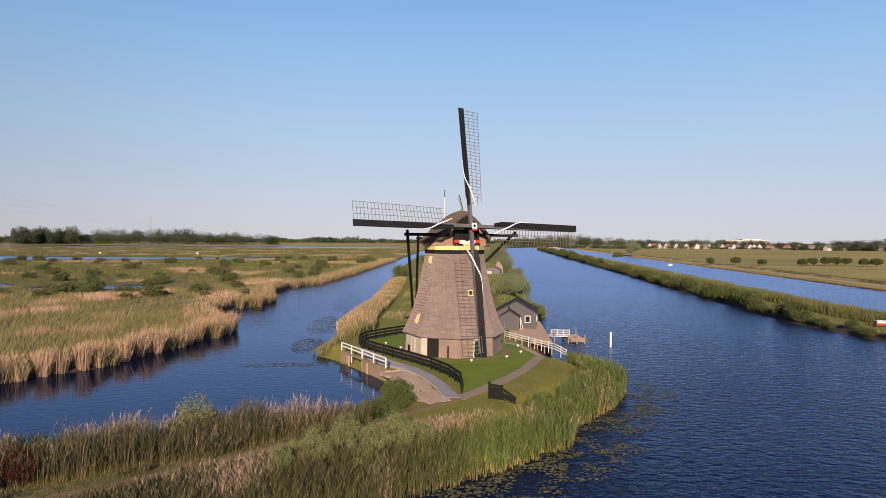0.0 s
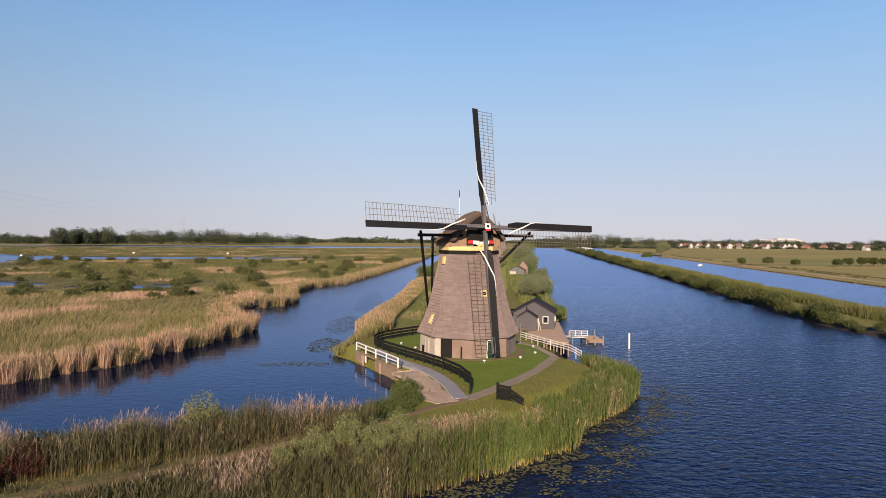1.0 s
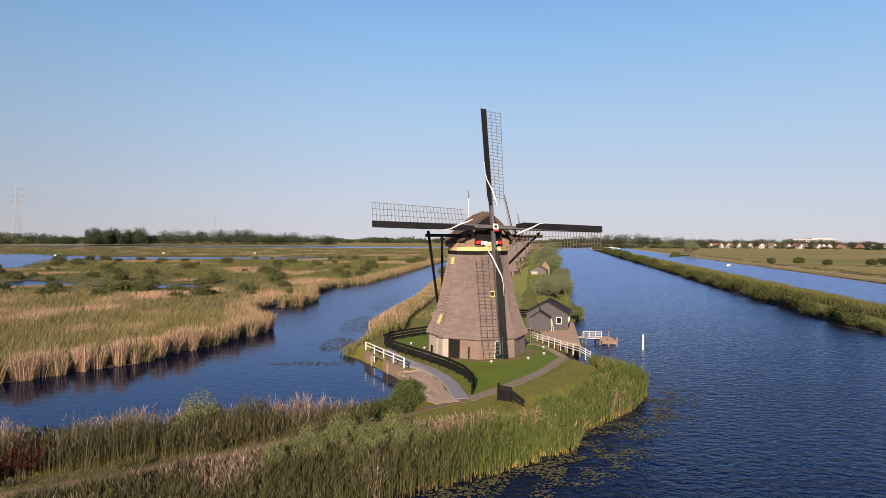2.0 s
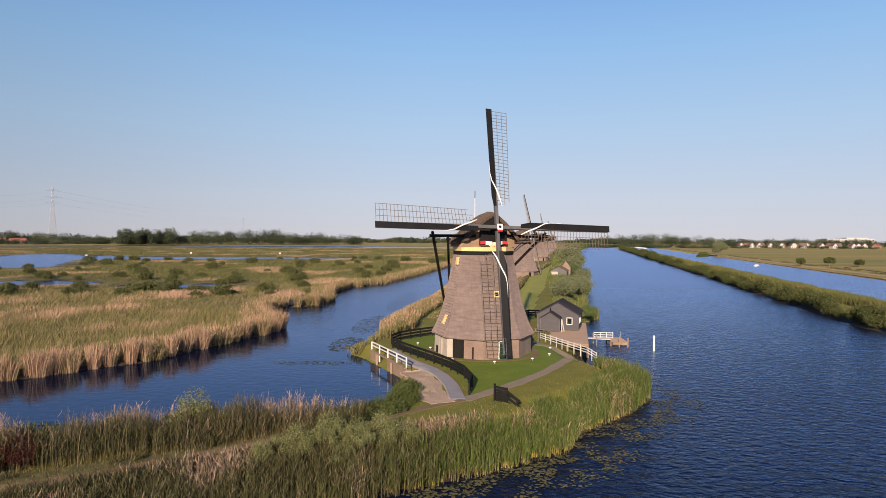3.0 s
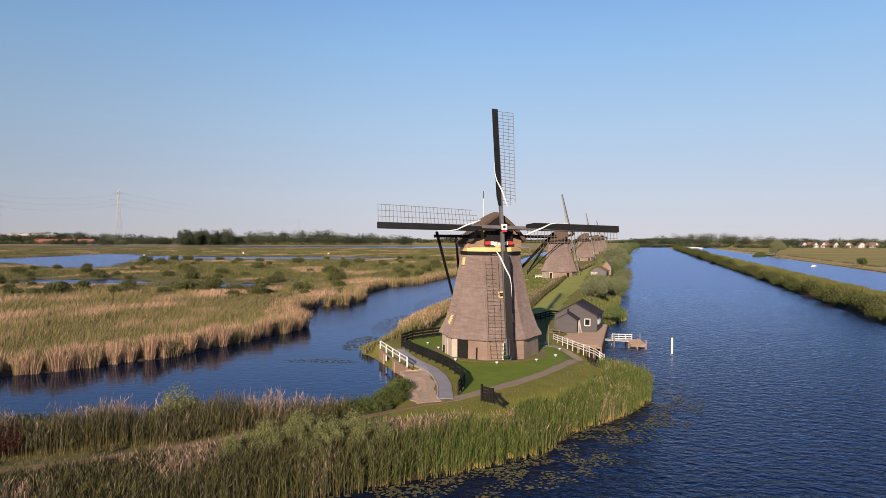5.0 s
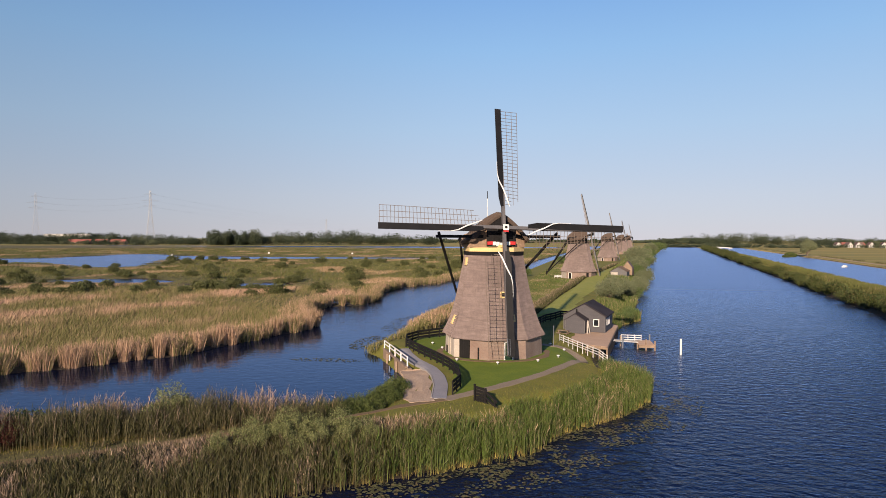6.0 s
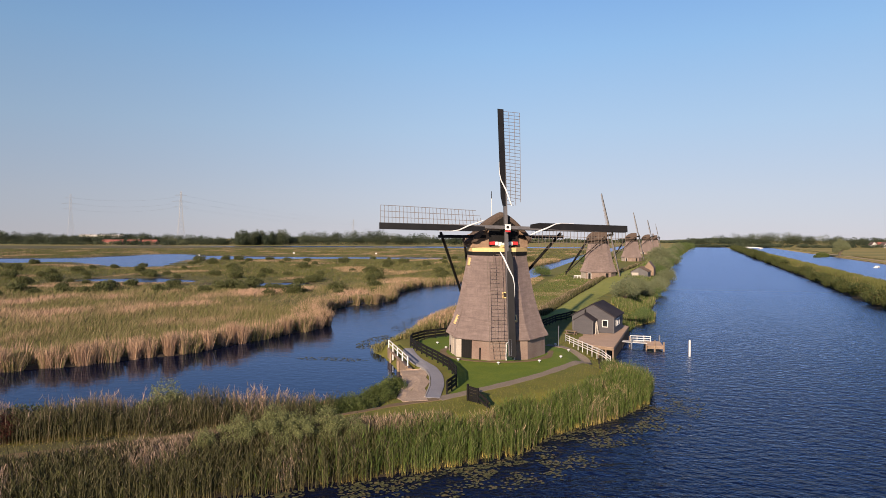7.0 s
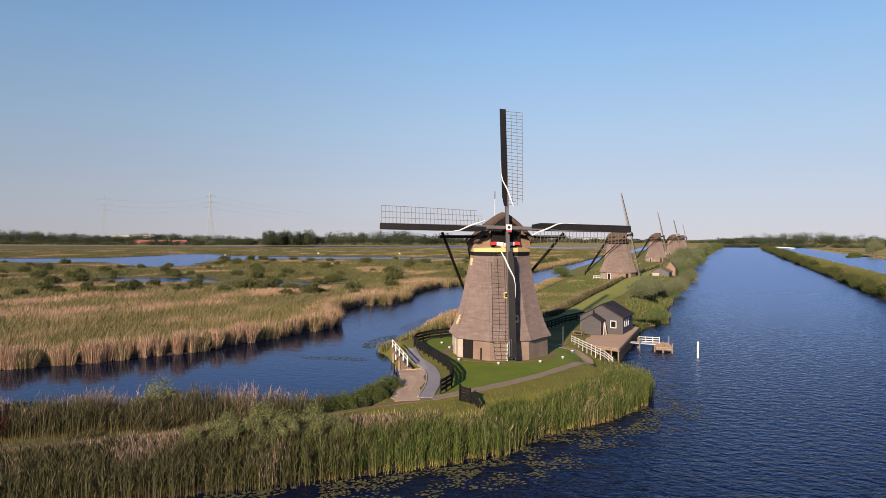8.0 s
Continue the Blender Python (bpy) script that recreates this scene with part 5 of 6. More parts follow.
blade_bed("reeds", "tall straw-coloured reeds at the edge of the marsh", x, y, h, 0.045 + 0.025 * rng.random(len(x)), 0.28 + 0.15 * rng.random(len(x)), dry, M["marsh_reed"], 1, 0.4)
# the outermost reeds stand in bundles that fan out over the water
bx, by, cx_, cy_ = [], [], [], []
for (x1, y1), (x2, y2) in zip(MARSH_EDGE[1:15], MARSH_EDGE[2:16]):
    L = math.hypot(x2 - x1, y2 - y1)
    s = 0.6
    while s < L:
        off = 0.05 + 0.8 * rng.random()
        px_, py_ = x1 + (x2 - x1) * s / L - (y2 - y1) / L * off, y1 + (y2 - y1) * s / L + (x2 - x1) / L * off
        k = int(150 + 150 * rng.random())
        rad = (0.55 + 0.45 * rng.random()) * np.sqrt(rng.random(k))
        an = rng.random(k) * 6.283
        bx.append(px_ + rad * np.cos(an)), by.append(py_ + rad * np.sin(an))
        cx_.append(np.full(k, px_)), cy_.append(np.full(k, py_))
        s += 1.0 + 1.3 * rng.random() + (1.3 if rng.random() < 0.18 else 0)
x, y, cx_, cy_ = np.concatenate(bx), np.concatenate(by), np.concatenate(cx_), np.concatenate(cy_)
push = np.stack([x - cx_, y - cy_], 1) * 0.75
clump = patchy(cx_, cy_, 4, 68)
dry = np.where(rng.random(len(x)) < np.clip(0.78 + 1.1 * (clump - 0.5), 0.2, 0.97) * np.interp(y, [95, 125], [1.0, 0.6]), 0.55 + 0.45 * rng.random(len(x)), 0.2 * rng.random(len(x)))
h = (2.35 + 0.9 * (clump - 0.5) + 0.28 * rng.normal(size=len(x)) - 0.5 * np.hypot(x - cx_, y - cy_)).clip(0.8, 3.1)
blade_bed("reeds", "bundles of tall straw-coloured reeds leaning over the marsh water", x, y, h, 0.034 + 0.02 * rng.random(len(x)), 0.2 + 0.15 * rng.random(len(x)), dry, M["marsh_reed"], 1, 0.4, push=push, z=np.maximum(ground_height(x, y), 0.55))

n = 480000
r = 55 * np.exp(rng.random(n) * math.log(860 / 55))
a = radians(-24) + rng.random(n) * radians(74)
x, y = 12 - r * np.sin(a), r * np.cos(a)
sdm = poly_sd(x, y, MARSH) + wobble(x, y)
pond = np.full(n, -1e9)
for p in PONDS:
    pond = np.maximum(pond, poly_sd(x, y, p))
m0 = m = (sdm > 1.0) & (pond < -1.5)
x, y, r, sdm = keep(m, x, y, r, sdm)
big = patchy(x, y * 0.55, 26, 71)
mid = patchy(x, y * 0.6, 9, 73)
tan = np.clip(4.2 * (0.55 * big + 0.45 * mid - 0.5) + 0.02 + 0.75 * np.exp(-sdm / 9) * np.interp(y, [85, 115], [1.0, 0.3]) - 0.35 * np.exp(-((y - 120) / 22) ** 2) - np.interp(r, [165, 215], [0.0, 0.75]) * (big < 0.72), 0.03, 0.95)
dry = np.clip(tan * 0.9 + 0.17 * rng.normal(size=len(x)) + 0.35 * (rng.random(len(x)) < 0.10), 0, 1)
h = (1.25 + 0.7 * (mid - 0.3) + 0.2 * rng.normal(size=len(x))).clip(0.4, 2.4) * np.interp(r, [60, 120, 190, 230], [0.95, 0.85, 0.7, 0.5]) * np.interp(-pond[m0], [2, 30], [0.25, 1.0])
for pick, mt, lab in ((r < 205 + 25 * (mid - 0.5), M["marsh_reed"], "wide bed of green and straw-coloured marsh reeds"), (r >= 205 + 25 * (mid - 0.5), M["marsh_far"], "low olive green marsh growth round the ponds")):
    xx, yy, hh, dd, rr = keep(pick, x, y, h, dry, r)
    blade_bed("reeds", lab, xx, yy, hh, (0.036 + 0.022 * rng.random(len(xx))) * rr / 80, (0.50 + 0.3 * rng.random(len(xx))) * (0.6 + rr / 200), dd, mt)

# reeds on the strip between the two canals
n = 60000
y = 70 * np.exp(rng.random(n) * math.log(1050 / 70))
u = np.where(rng.random(n) < 0.12, rng.uniform(79.5, 88, n), rng.uniform(88.3, 97.2, n))
x = u + shear(y)
far = np.hypot(x - 12, y)
dry = np.where(rng.random(n) < 0.04 + 0.12 * (patchy(x, y, 20, 81) > 0.62), 0.3 + 0.3 * rng.random(n), 0.1 * rng.random(n))
h = (1.1 + 0.5 * patchy(x, y, 8, 83)) * np.interp(u, [78, 84, 88.0, 89.5, 95, 97], [0.3, 0.2, 0.25, 1.35, 1.3, 0.6])
blade_bed("reeds", "dark green reed strip between the two canals", x, y, h, 0.045 * far / 90, 0.3 + 0.0 * h, dry, M["marsh_far"])

# reeds and herbs on the canal side of the dike beyond the shed
n = 36000
y = 108 * np.exp(rng.random(n) * math.log(800 / 108))
sx = np.interp(y, [p[1] for p in SHORE_LOW[13:]], [p[0] for p in SHORE_LOW[13:]])
off = rng.random(n) * np.interp(y, [108, 130, 200, 800], [3.0, 7, 10, 22]) - 0.4
x = sx - off
far = np.hypot(x - 12, y)
dry = np.where(rng.random(n) < 0.25, 0.5 * rng.random(n) + 0.2, 0.1 * rng.random(n))
h = (0.8 + 0.9 * patchy(x, y, 6, 91)) * np.interp(off, [0, 2, 12], [1.25, 0.9, 0.5])
blade_bed("reeds", "green bank reeds along the dike beyond the shed", x, y, h, 0.05 * far / 90, 0.3 + 0.0 * h, dry, M["reed"])
n = 26000
y = 95 * np.exp(rng.random(n) * math.log(420 / 95))
lx = np.interp(y, [p[1] for p in SHORE_HIGH[13:]], [p[0] for p in SHORE_HIGH[13:]])
sx = np.interp(y, [p[1] for p in SHORE_LOW[13:]], [p[0] for p in SHORE_LOW[13:]])
x = lx + (sx - lx) * rng.uniform(0.2, 0.52, n)
m = ((x - 28.6) ** 2 + (y - 224) ** 2 > 60) & (poly_sd(x, y, DECK) < -0.5)
x, y = keep(m, x, y)
far = np.hypot(x - 12, y)
dry = np.where(rng.random(len(x)) < 0.12 + 0.6 * (patchy(x, y, 14, 95) > 0.66), 0.4 + 0.5 * rng.random(len(x)), 0.12 * rng.random(len(x)))
h = (0.12 + 0.45 * patchy(x, y, 9, 97) ** 3) * np.interp(y, [95, 110], [0.4, 1.0])
blade_bed("grass", "uncut meadow grass on the dike behind the mill", x, y, h, 0.05 * far / 90, 0.2 + 0.0 * h, dry, M["reed"], category="grass")

# dark uncut growth on the shaded side of the grassy dike crest
n = 16000
y = 112 * np.exp(rng.random(n) * math.log(330 / 112))
rx_ = np.interp(y, [p[1] for p in RIDGE], [p[0] for p in RIDGE])
off = rng.uniform(1.9, 4.6, n) * np.interp(y, [112, 240], [1.0, 1.25])
x = rx_ - off
m = (x - 28.6) ** 2 + (y - 224) ** 2 > 60
x, y, off = keep(m, x, y, off)
far = np.hypot(x - 12, y)
dry = np.where(rng.random(len(x)) < np.interp(off, [2.4, 4.2], [0.05, 0.6]), 0.4 + 0.5 * rng.random(len(x)), 0.1 * rng.random(len(x)))
h = (0.75 + 0.8 * patchy(x, y, 5, 94)) * np.interp(off, [1.9, 2.6, 4.6], [0.5, 1.0, 0.8])
blade_bed("reeds", "dark uncut herbs beside the mown dike crest", x, y, h, 0.06 * far / 120, 0.25 + 0.0 * h, dry, M["reed_dull"])

# tan fringe along the second canal, and dark ditch growth between the meadows
n = 30000
y = 150 * np.exp(rng.random(n) * math.log(1000 / 150))
row = rng.integers(0, 6, n)
u = np.choose(row, [143.6, 143.6, 158.0, 196.0, 240.0, 300.0]) + rng.normal(size=n) * np.where(row < 2, 0.8, 1.1)
m = (row < 2) | ((row == 2) & (patchy(y, row * 40.0, 30, 99) > 0.40))
u, y, row = keep(m, u, y, row)
x = u + shear(y)
far = np.hypot(x - 12, y)
dry = np.where(row < 2, 0.1 + 0.4 * rng.random(len(x)), 0.2 * rng.random(len(x)))
h = np.where(row < 2, 0.28, 0.5 + 0.4 * patchy(x, y, 16, 98)) * (0.7 + 0.5 * rng.random(len(x)))
for pick, mt, lab in ((row < 2, M["marsh_reed"], "straw-coloured reed fringe along the second canal"), (row >= 2, M["reed_dull"], "dark ditch growth between the meadows")):
    xx, yy, hh, dd, ff = keep(pick, x, y, h, dry, far)
    blade_bed("reeds", lab, xx, yy, hh, 0.05 * ff / 90, 0.3 + 0.0 * hh, dd, mt)

# floating lily pads
px, py = scatter(-10, 32, 28, 74, 60000)
low = poly_sd(px, py, LAND_LOW)
band = np.clip(1.3 - np.abs(-low - 1.9) / 3.2, 0, 1) * np.interp(py, [30, 62, 70], [1.0, 0.8, 0.1])
m = (low < -0.35) & (rng.random(len(px)) < 0.9 * band * np.clip(3.0 * (patchy(px, py, 2.6, 103) - 0.33), 0, 1))
px, py = keep(m, px, py)
pz = np.full(len(px), 0.014)
for ox, oy, rx, ry, cnt in ((-8, 75.5, 4.5, 1.2, 160), (-6.0, 110, 2.6, 12, 340), (-4.0, 150, 3, 24, 300), (-23.5, 137, 3.5, 2.5, 180), (-6.5, 89, 2.2, 6, 260), (-40, 58.6, 3.5, 0.9, 70)):
    a = rng.random(cnt) * 6.283
    k = np.sqrt(rng.random(cnt))
    px, py = np.append(px, ox + rx * k * np.cos(a)), np.append(py, oy + ry * k * np.sin(a))
    pz = np.append(pz, np.full(cnt, 0.714))
hh = ground_height(px, py)
px, py, pz = keep(hh < pz - 0.05, px, py, pz)
n = len(px)
pr = 0.06 + 0.08 * rng.random(n)
pr = np.where(py > 80, pr * 1.4, pr)
ang = np.arange(7) * (5.6 / 6)
turn = rng.random(n) * 6.283
v = np.stack([px[:, None] + pr[:, None] * np.cos(ang + turn[:, None]), py[:, None] + pr[:, None] * np.sin(ang + turn[:, None]),
              pz[:, None] + 0.02 * rng.random((n, 7))], 2)
v = np.concatenate([np.stack([px, py, pz], 1)[:, None, :], v], 1).reshape(-1, 3)
o = (np.arange(n) * 8)[:, None, None]
tri = np.array([[0, i, i + 1] for i in range(1, 7)])[None]
f = (o + tri).reshape(-1, 3)
me = raw_mesh("lily_pads", v, f, M["pad"], np.repeat(np.where(rng.random(n) < 0.2, 0.7, 0.1), 8))
tagged(new("lily_pads", me), "green water lily pads floating near the bank", "water lilies", kind="stuff")


# ---- shrubs and trees ----
def shrub(name, label, category, mat, r, h, leaves, size, stems=5, group="", trunk=0.0, trunk_r=0.05, seed=1, flat=0.5, lobe=1.0):
    """Branching stems and a ragged crown of single leaves, standing at the origin."""
    g = np.random.default_rng(seed)
    root = thing(name, label, category, Matrix(), group)
    bm = bmesh.new()
    lobes = []
    body = h - trunk
    if trunk:
        rod(bm, (0, 0, -0.3), (0.04 * h, 0, trunk + body * 0.15), trunk_r, trunk_r * 0.7, 8)
    k = stems + 3
    for i in range(k):
        a = 6.283 * i / k + g.random() * 0.7
        d = r * (0.25 + 0.5 * g.random())
        zt = trunk + body * (0.35 + 0.45 * g.random()) * (1 - 0.35 * d / r)
        tip = Vector((d * math.cos(a), d * math.sin(a), zt))
        start = Vector((0.04 * h, 0, trunk * 0.92)) if trunk else Vector((0.25 * d * math.cos(a), 0.25 * d * math.sin(a), -0.2))
        midp = start.lerp(tip, 0.5) + Vector((0, 0, 0.06 * h))
        rod(bm, start, midp, trunk_r * 0.55, trunk_r * 0.38, 6)
        rod(bm, midp, tip, trunk_r * 0.38, trunk_r * 0.12, 5)
        lr = r * (0.30 + 0.24 * g.random()) * lobe
        lobes.append((tip.x, tip.y, tip.z, lr, min(lr * 0.95, body * 0.45)))
    lobes.append((0, 0, trunk + body * 0.62, r * 0.5, body * 0.38))
    part("trunk" if trunk else "stems", bm, M["bark"], root)
    v, f = leaf_cloud(g, lobes, leaves, size, flat)
    v[:, 2] = np.maximum(v[:, 2], 0.03 if not trunk else trunk * 0.6)
    me = raw_mesh("crown", v, f, mat, np.repeat((g.random(leaves) < 0.12) * 0.7, 4))
    o = new("crown", me)
    o.parent = root
    return root


def put(src, spots, first=True):
    """Set the first one in place, and copies of it at the other spots (x, y, scale)."""
    for i, (x, y, s) in enumerate(spots):
        mtx = pose(x, y, z_at(x, y) - 0.05, 0, 0, (i * 77.0 + x * 13) % 360) @ Matrix.Scale(s, 4)
        if i == 0 and first:
            src.matrix_world = mtx
        else:
            c = copy_thing(src, mtx)
            c.scale = (s, s, s)


dark = shrub("bush", "dense dark green willow bush by the sandy bank", "bush", M["leaf_dark"], 1.6, 2.3, 8000, 0.085, 16, "", seed=3, flat=0.22, lobe=0.8)
put(dark, [(4.4, 57.8, 0.98), (4.4, 53.6, 0.98), (4.4, 55.6, 0.98), (3.0, 50.4, 1.0), (0.8, 48.2, 0.9), (-0.9, 47.3, 0.8), (1.9, 49.2, 0.95), (4.2, 59.6, 0.7), (-2.6, 46.5, 0.7), (-4.2, 45.7, 0.6), (3.7, 51.9, 1.0)])
silver = shrub("bush", "silvery green willow bush among the reeds", "bush", M["leaf_pale"], 1.5, 2.3, 6000, 0.065, 26, "", seed=5, flat=0.24, lobe=0.46)
put(silver, [(0.9, 41.6, 1.15), (4.0, 42.9, 1.15), (-0.9, 40.3, 1.05), (2.6, 41.6, 1.1), (-8.6, 43.8, 1.6), (5.6, 43.6, 0.85), (-2.6, 38.9, 0.8), (2.0, 40.2, 0.9)])
red = shrub("bush", "dark red leaved bush beside the path", "bush", M["leaf_red"], 1.6, 2.0, 7500, 0.052, 12, "", seed=8, flat=0.4, lobe=0.8)
put(red, [(-15.7, 36.7, 1.1), (-17.0, 35.0, 1.0)])
deep = shrub("bush", "dark green bush among the reeds", "bush", M["leaf_dark"], 1.8, 2.4, 4200, 0.09, 7, "", seed=9)
put(deep, [(-19.2, 39.2, 1.0), (-21.5, 37.6, 1.1), (-15.6, 40.6, 0.95), (-17.2, 39.4, 1.0)])
bank = [shrub("bush", "rounded green willow bush on the canal strip", "bush", M["leaf_bank"], 2.3, 2.7, 2300, 0.135, 7, "bushes on the canal strip", seed=20 + i) for i in range(3)]
spots = [[], [], []]
yy, i = 76.0, 0
while yy < 950:
    far = max(1.0, yy / 260)
    s = (0.45 + 0.95 * rng.random() ** 1.8) * min(far, 1.8)
    uu = 78.6 + 1.2 * rng.random() + 0.3 * s
    spots[i % 3].append((uu + float(shear(yy)), yy, s))
    yy += (1.7 + 2.8 * rng.random()) * far
    i += 1
for b, sp in zip(bank, spots):
    put(b, sp)
wil = [shrub("willow", "grey-green willow on the dike bank", "tree", M["leaf_silver"] if i == 0 else M["leaf"], 3.4, 4.8, 8000, 0.135, 10, "willows on the dike", 0.5, 0.16, 31 + i) for i in range(2)]
put(wil[0], [(31.0, 145.5, 1.0), (33.5, 157, 1.05), (37.0, 165, 0.85), (42, 184, 1.0), (46, 208, 0.9), (52.5, 240, 1.1), (54, 276, 1.5), (62, 333, 2.0), (69, 352, 1.5), (86, 468, 1.7), (112, 620, 2.0)])
put(wil[1], [(38.5, 168, 0.8), (41.5, 186, 0.75), (50.5, 254, 1.1), (61.5, 318, 1.3), (77, 405, 1.6), (97, 532, 1.8), (128, 705, 2.2), (150, 800, 2.3), (31.5, 122.5, 0.5), (33.2, 127.5, 0.5), (10.2, 229, 0.85), (27, 345, 1.0)])
msh = [shrub("shrub", "low green marsh shrub among the reeds", "shrub", M["leaf_marsh"], 2.1, 1.9, 1100, 0.17, 7, "marsh shrubs", seed=50 + i) for i in range(2)]
spots = [[(-52, 150, 0.9), (-60, 196, 1.2)], [(-75, 168, 1.1), (-92, 208, 1.4), (-44, 214, 1.3)]]
for i in range(230):
    rr, aa = 165 * math.exp(rng.random() ** 1.25 * math.log(430 / 165)), radians(-16 + 62 * rng.random())
    xx, yy = 12 - rr * math.sin(aa), rr * math.cos(aa)
    if xx < np.interp(yy, [p[1] for p in MARSH_EDGE], [p[0] for p in MARSH_EDGE]) - 4 and z_at(xx, yy) > 0.85:
        spots[i % 2].append((xx, yy, (0.45 + 0.75 * rng.random()) * (1 + rr / 700)))
for b, sp in zip(msh, spots):
    put(b, sp)
pol = shrub("pollard_tree", "round-headed pollard willow in the meadow", "tree", M["leaf_bank"], 3.0, 5.2, 3200, 0.26, 9, "pollards in the meadow", 1.0, 0.35, 61)
put(pol, [(199, 378, 0.9), (216, 381, 1.0), (224, 366, 0.85), (246, 362, 0.95), (259, 371, 1.0), (267, 372, 1.1), (275, 373, 1.1), (283, 376, 1.0), (287, 366, 1.0), (291, 361, 1.05)])
oak = shrub("tree", "broad solitary tree by the second canal", "tree", M["leaf_silver"], 7.5, 17.0, 9000, 0.45, 14, "", 1.4, 0.6, 66)
put(oak, [(234, 590, 0.88)])
bus = shrub("bush", "low bush on the canal bank by the tree", "bush", M["leaf_dark"], 6.0, 6.5, 1400, 0.7, 6, "", seed=67)
put(bus, [(221, 590, 0.75), (226, 600, 0.6), (212, 575, 0.45)])


def woods(name, label, line, count, r, h, leaves, size, depth=40):
    """A far belt of trees as one mass of leaf clumps."""
    line = [Vector(p) for p in line]
    seg = [(b - a).length for a, b in zip(line, line[1:])]
    cum = np.cumsum([0] + seg)
    V, F, D, o = [], [], [], 0
    for i in range(count):
        t = rng.random() * cum[-1]
        k = min(int(np.searchsorted(cum, t, side="right")) - 1, len(seg) - 1)
        p = line[k].lerp(line[k + 1], (t - cum[k]) / seg[k]) + Vector((rng.normal() * depth * 0.3, rng.normal() * depth))
        hh = h * (0.65 + 0.5 * rng.random()) * (0.85 + 0.3 * math.sin(t * 0.013) * math.sin(t * 0.0047 + 1))
        rr = r * (0.7 + 0.6 * rng.random())
        lob = [(p.x, p.y, hh * 0.45, rr, hh * 0.45)] + [(p.x + rr * rng.normal() * 0.6, p.y + rr * rng.normal() * 0.4, hh * (0.3 + 0.5 * rng.random()), rr * 0.55, hh * 0.25) for _ in range(4)]
        v, f = leaf_cloud(rng, lob, leaves, size)
        v[:, 2] = np.maximum(v[:, 2], 0.5)
        V.append(v), F.append(f + o), D.append(np.full(len(v), 0.9 * rng.random() ** 2.5))
        o += len(v)
    me = raw_mesh(name, np.concatenate(V), np.concatenate(F), M["leaf_far"], np.concatenate(D))
    tagged(new(name, me), label, "woods", kind="stuff")


woods("far_woods", "dark belt of trees beyond the marsh", [(-1900, 1100), (-1150, 1030), (-760, 1060), (-560, 1070), (-300, 1150), (-175, 1190)], 640, 11, 24, 330, 0.95, 16)
woods("far_woods", "low trees before the red roofs", [(-1500, 960), (-900, 965), (-600, 985)], 260, 6, 8.5, 120, 0.9, 9)
woods("far_woods", "tall dark clump of trees beyond the marsh", [(-530, 1040), (-462, 1052)], 22, 10, 26, 900, 0.95, 14)
woods("far_woods", "distant low tree line on the horizon", [(-900, 1900), (-300, 1750), (0, 1900), (300, 2100), (480, 1800)], 300, 14, 15, 120, 2.4, 60)
woods("far_woods", "dark belt of trees behind the houses", [(330, 1480), (650, 1500), (1000, 1420), (1700, 1250)], 420, 12, 24, 280, 1.0, 30)
woods("far_woods", "trees and bushes along the canal end", [(200, 1190), (290, 1150), (420, 1120)], 70, 7, 6, 320, 0.75, 25)
woods("far_woods", "dark clump of trees at the end of the canal", [(300, 1690), (332, 1700)], 12, 8, 17, 260, 1.5, 8)
woods("far_woods", "garden trees among the houses", [(430, 1165), (640, 1190), (830, 1130), (1150, 1060)], 190, 5, 6.5, 120, 0.9, 24)
woods("far_woods", "dark trees round the far villas", [(720, 1110), (800, 1080), (1000, 1040)], 50, 8, 12, 260, 1.1, 14)


# ---- far buildings ----
def house(label, w, d, h, rise_, wall, roof, group):
    hs = thing("house", label, "house", Matrix(), group)
    bm = bmesh.new()
    gable_walls(bm, w, d, h, rise_, -w / 2, -d / 2)
    wl_ = part("wall", bm, wall, hs)
    roof_slabs(hs, w, d, h, rise_, -w / 2, -d / 2, 0.4, roof, 0.25)
    for c in hs.children:
        if c.name.startswith("roof"):
            c["label"] = "tiled roof slope"
    for sx in (-0.25, 0.25):
        for z in (1.5, h * 0.5 + 1.9):
            bm = bmesh.new()
            box(bm, 1.3, 0.1, 1.4, Matrix.Translation((sx * w, -d / 2 - 0.03, z)))
            part("window", bm, M["glass"], hs)
    bm = bmesh.new()
    box(bm, 0.7, 0.7, 1.8, Matrix.Translation((w * 0.1, d * 0.2, h + rise_ * 0.9)))
    part("chimney", bm, M["far_brick"], hs)
    return hs


white_house = house("white gabled house with a brown tiled roof at the meadow's edge", 8.5, 10, 4.6, 4.6, M["render"], M["roof_brown"], "houses beyond the meadow")
brick_house = house("brick house with an orange-red tiled roof", 11, 9, 4.5, 4.2, M["far_brick"], M["roof_red"], "houses beyond the meadow")
w_sp, b_sp = [], []
for i in range(17):
    w_sp.append((500 + i * 13.5 + rng.random() * 5, 1195 + rng.normal() * 12, rng.random() * 30 - 15 + (90 if i % 5 == 3 else 0)))
for i in range(11):
    w_sp.append((745 + i * 24 + rng.random() * 9, 1125 + rng.normal() * 20, rng.random() * 120))
for i in range(10):
    b_sp.append((520 + i * 30 + rng.random() * 12, 1225 + rng.normal() * 8, 90 + rng.random() * 30))
for i in range(14):
    b_sp.append((-782 + i * 7.6 + rng.random() * 4, 1012 + rng.normal() * 12, 80 + rng.random() * 30))
for src, sp in ((white_house, w_sp), (brick_house, b_sp)):
    for i, (hx, hy, ha) in enumerate(sp):
        mt = pose(hx, hy, 0.6, 0, 0, ha)
        if i == 0:
            src.matrix_world = mt
        else:
            copy_thing(src, mt)


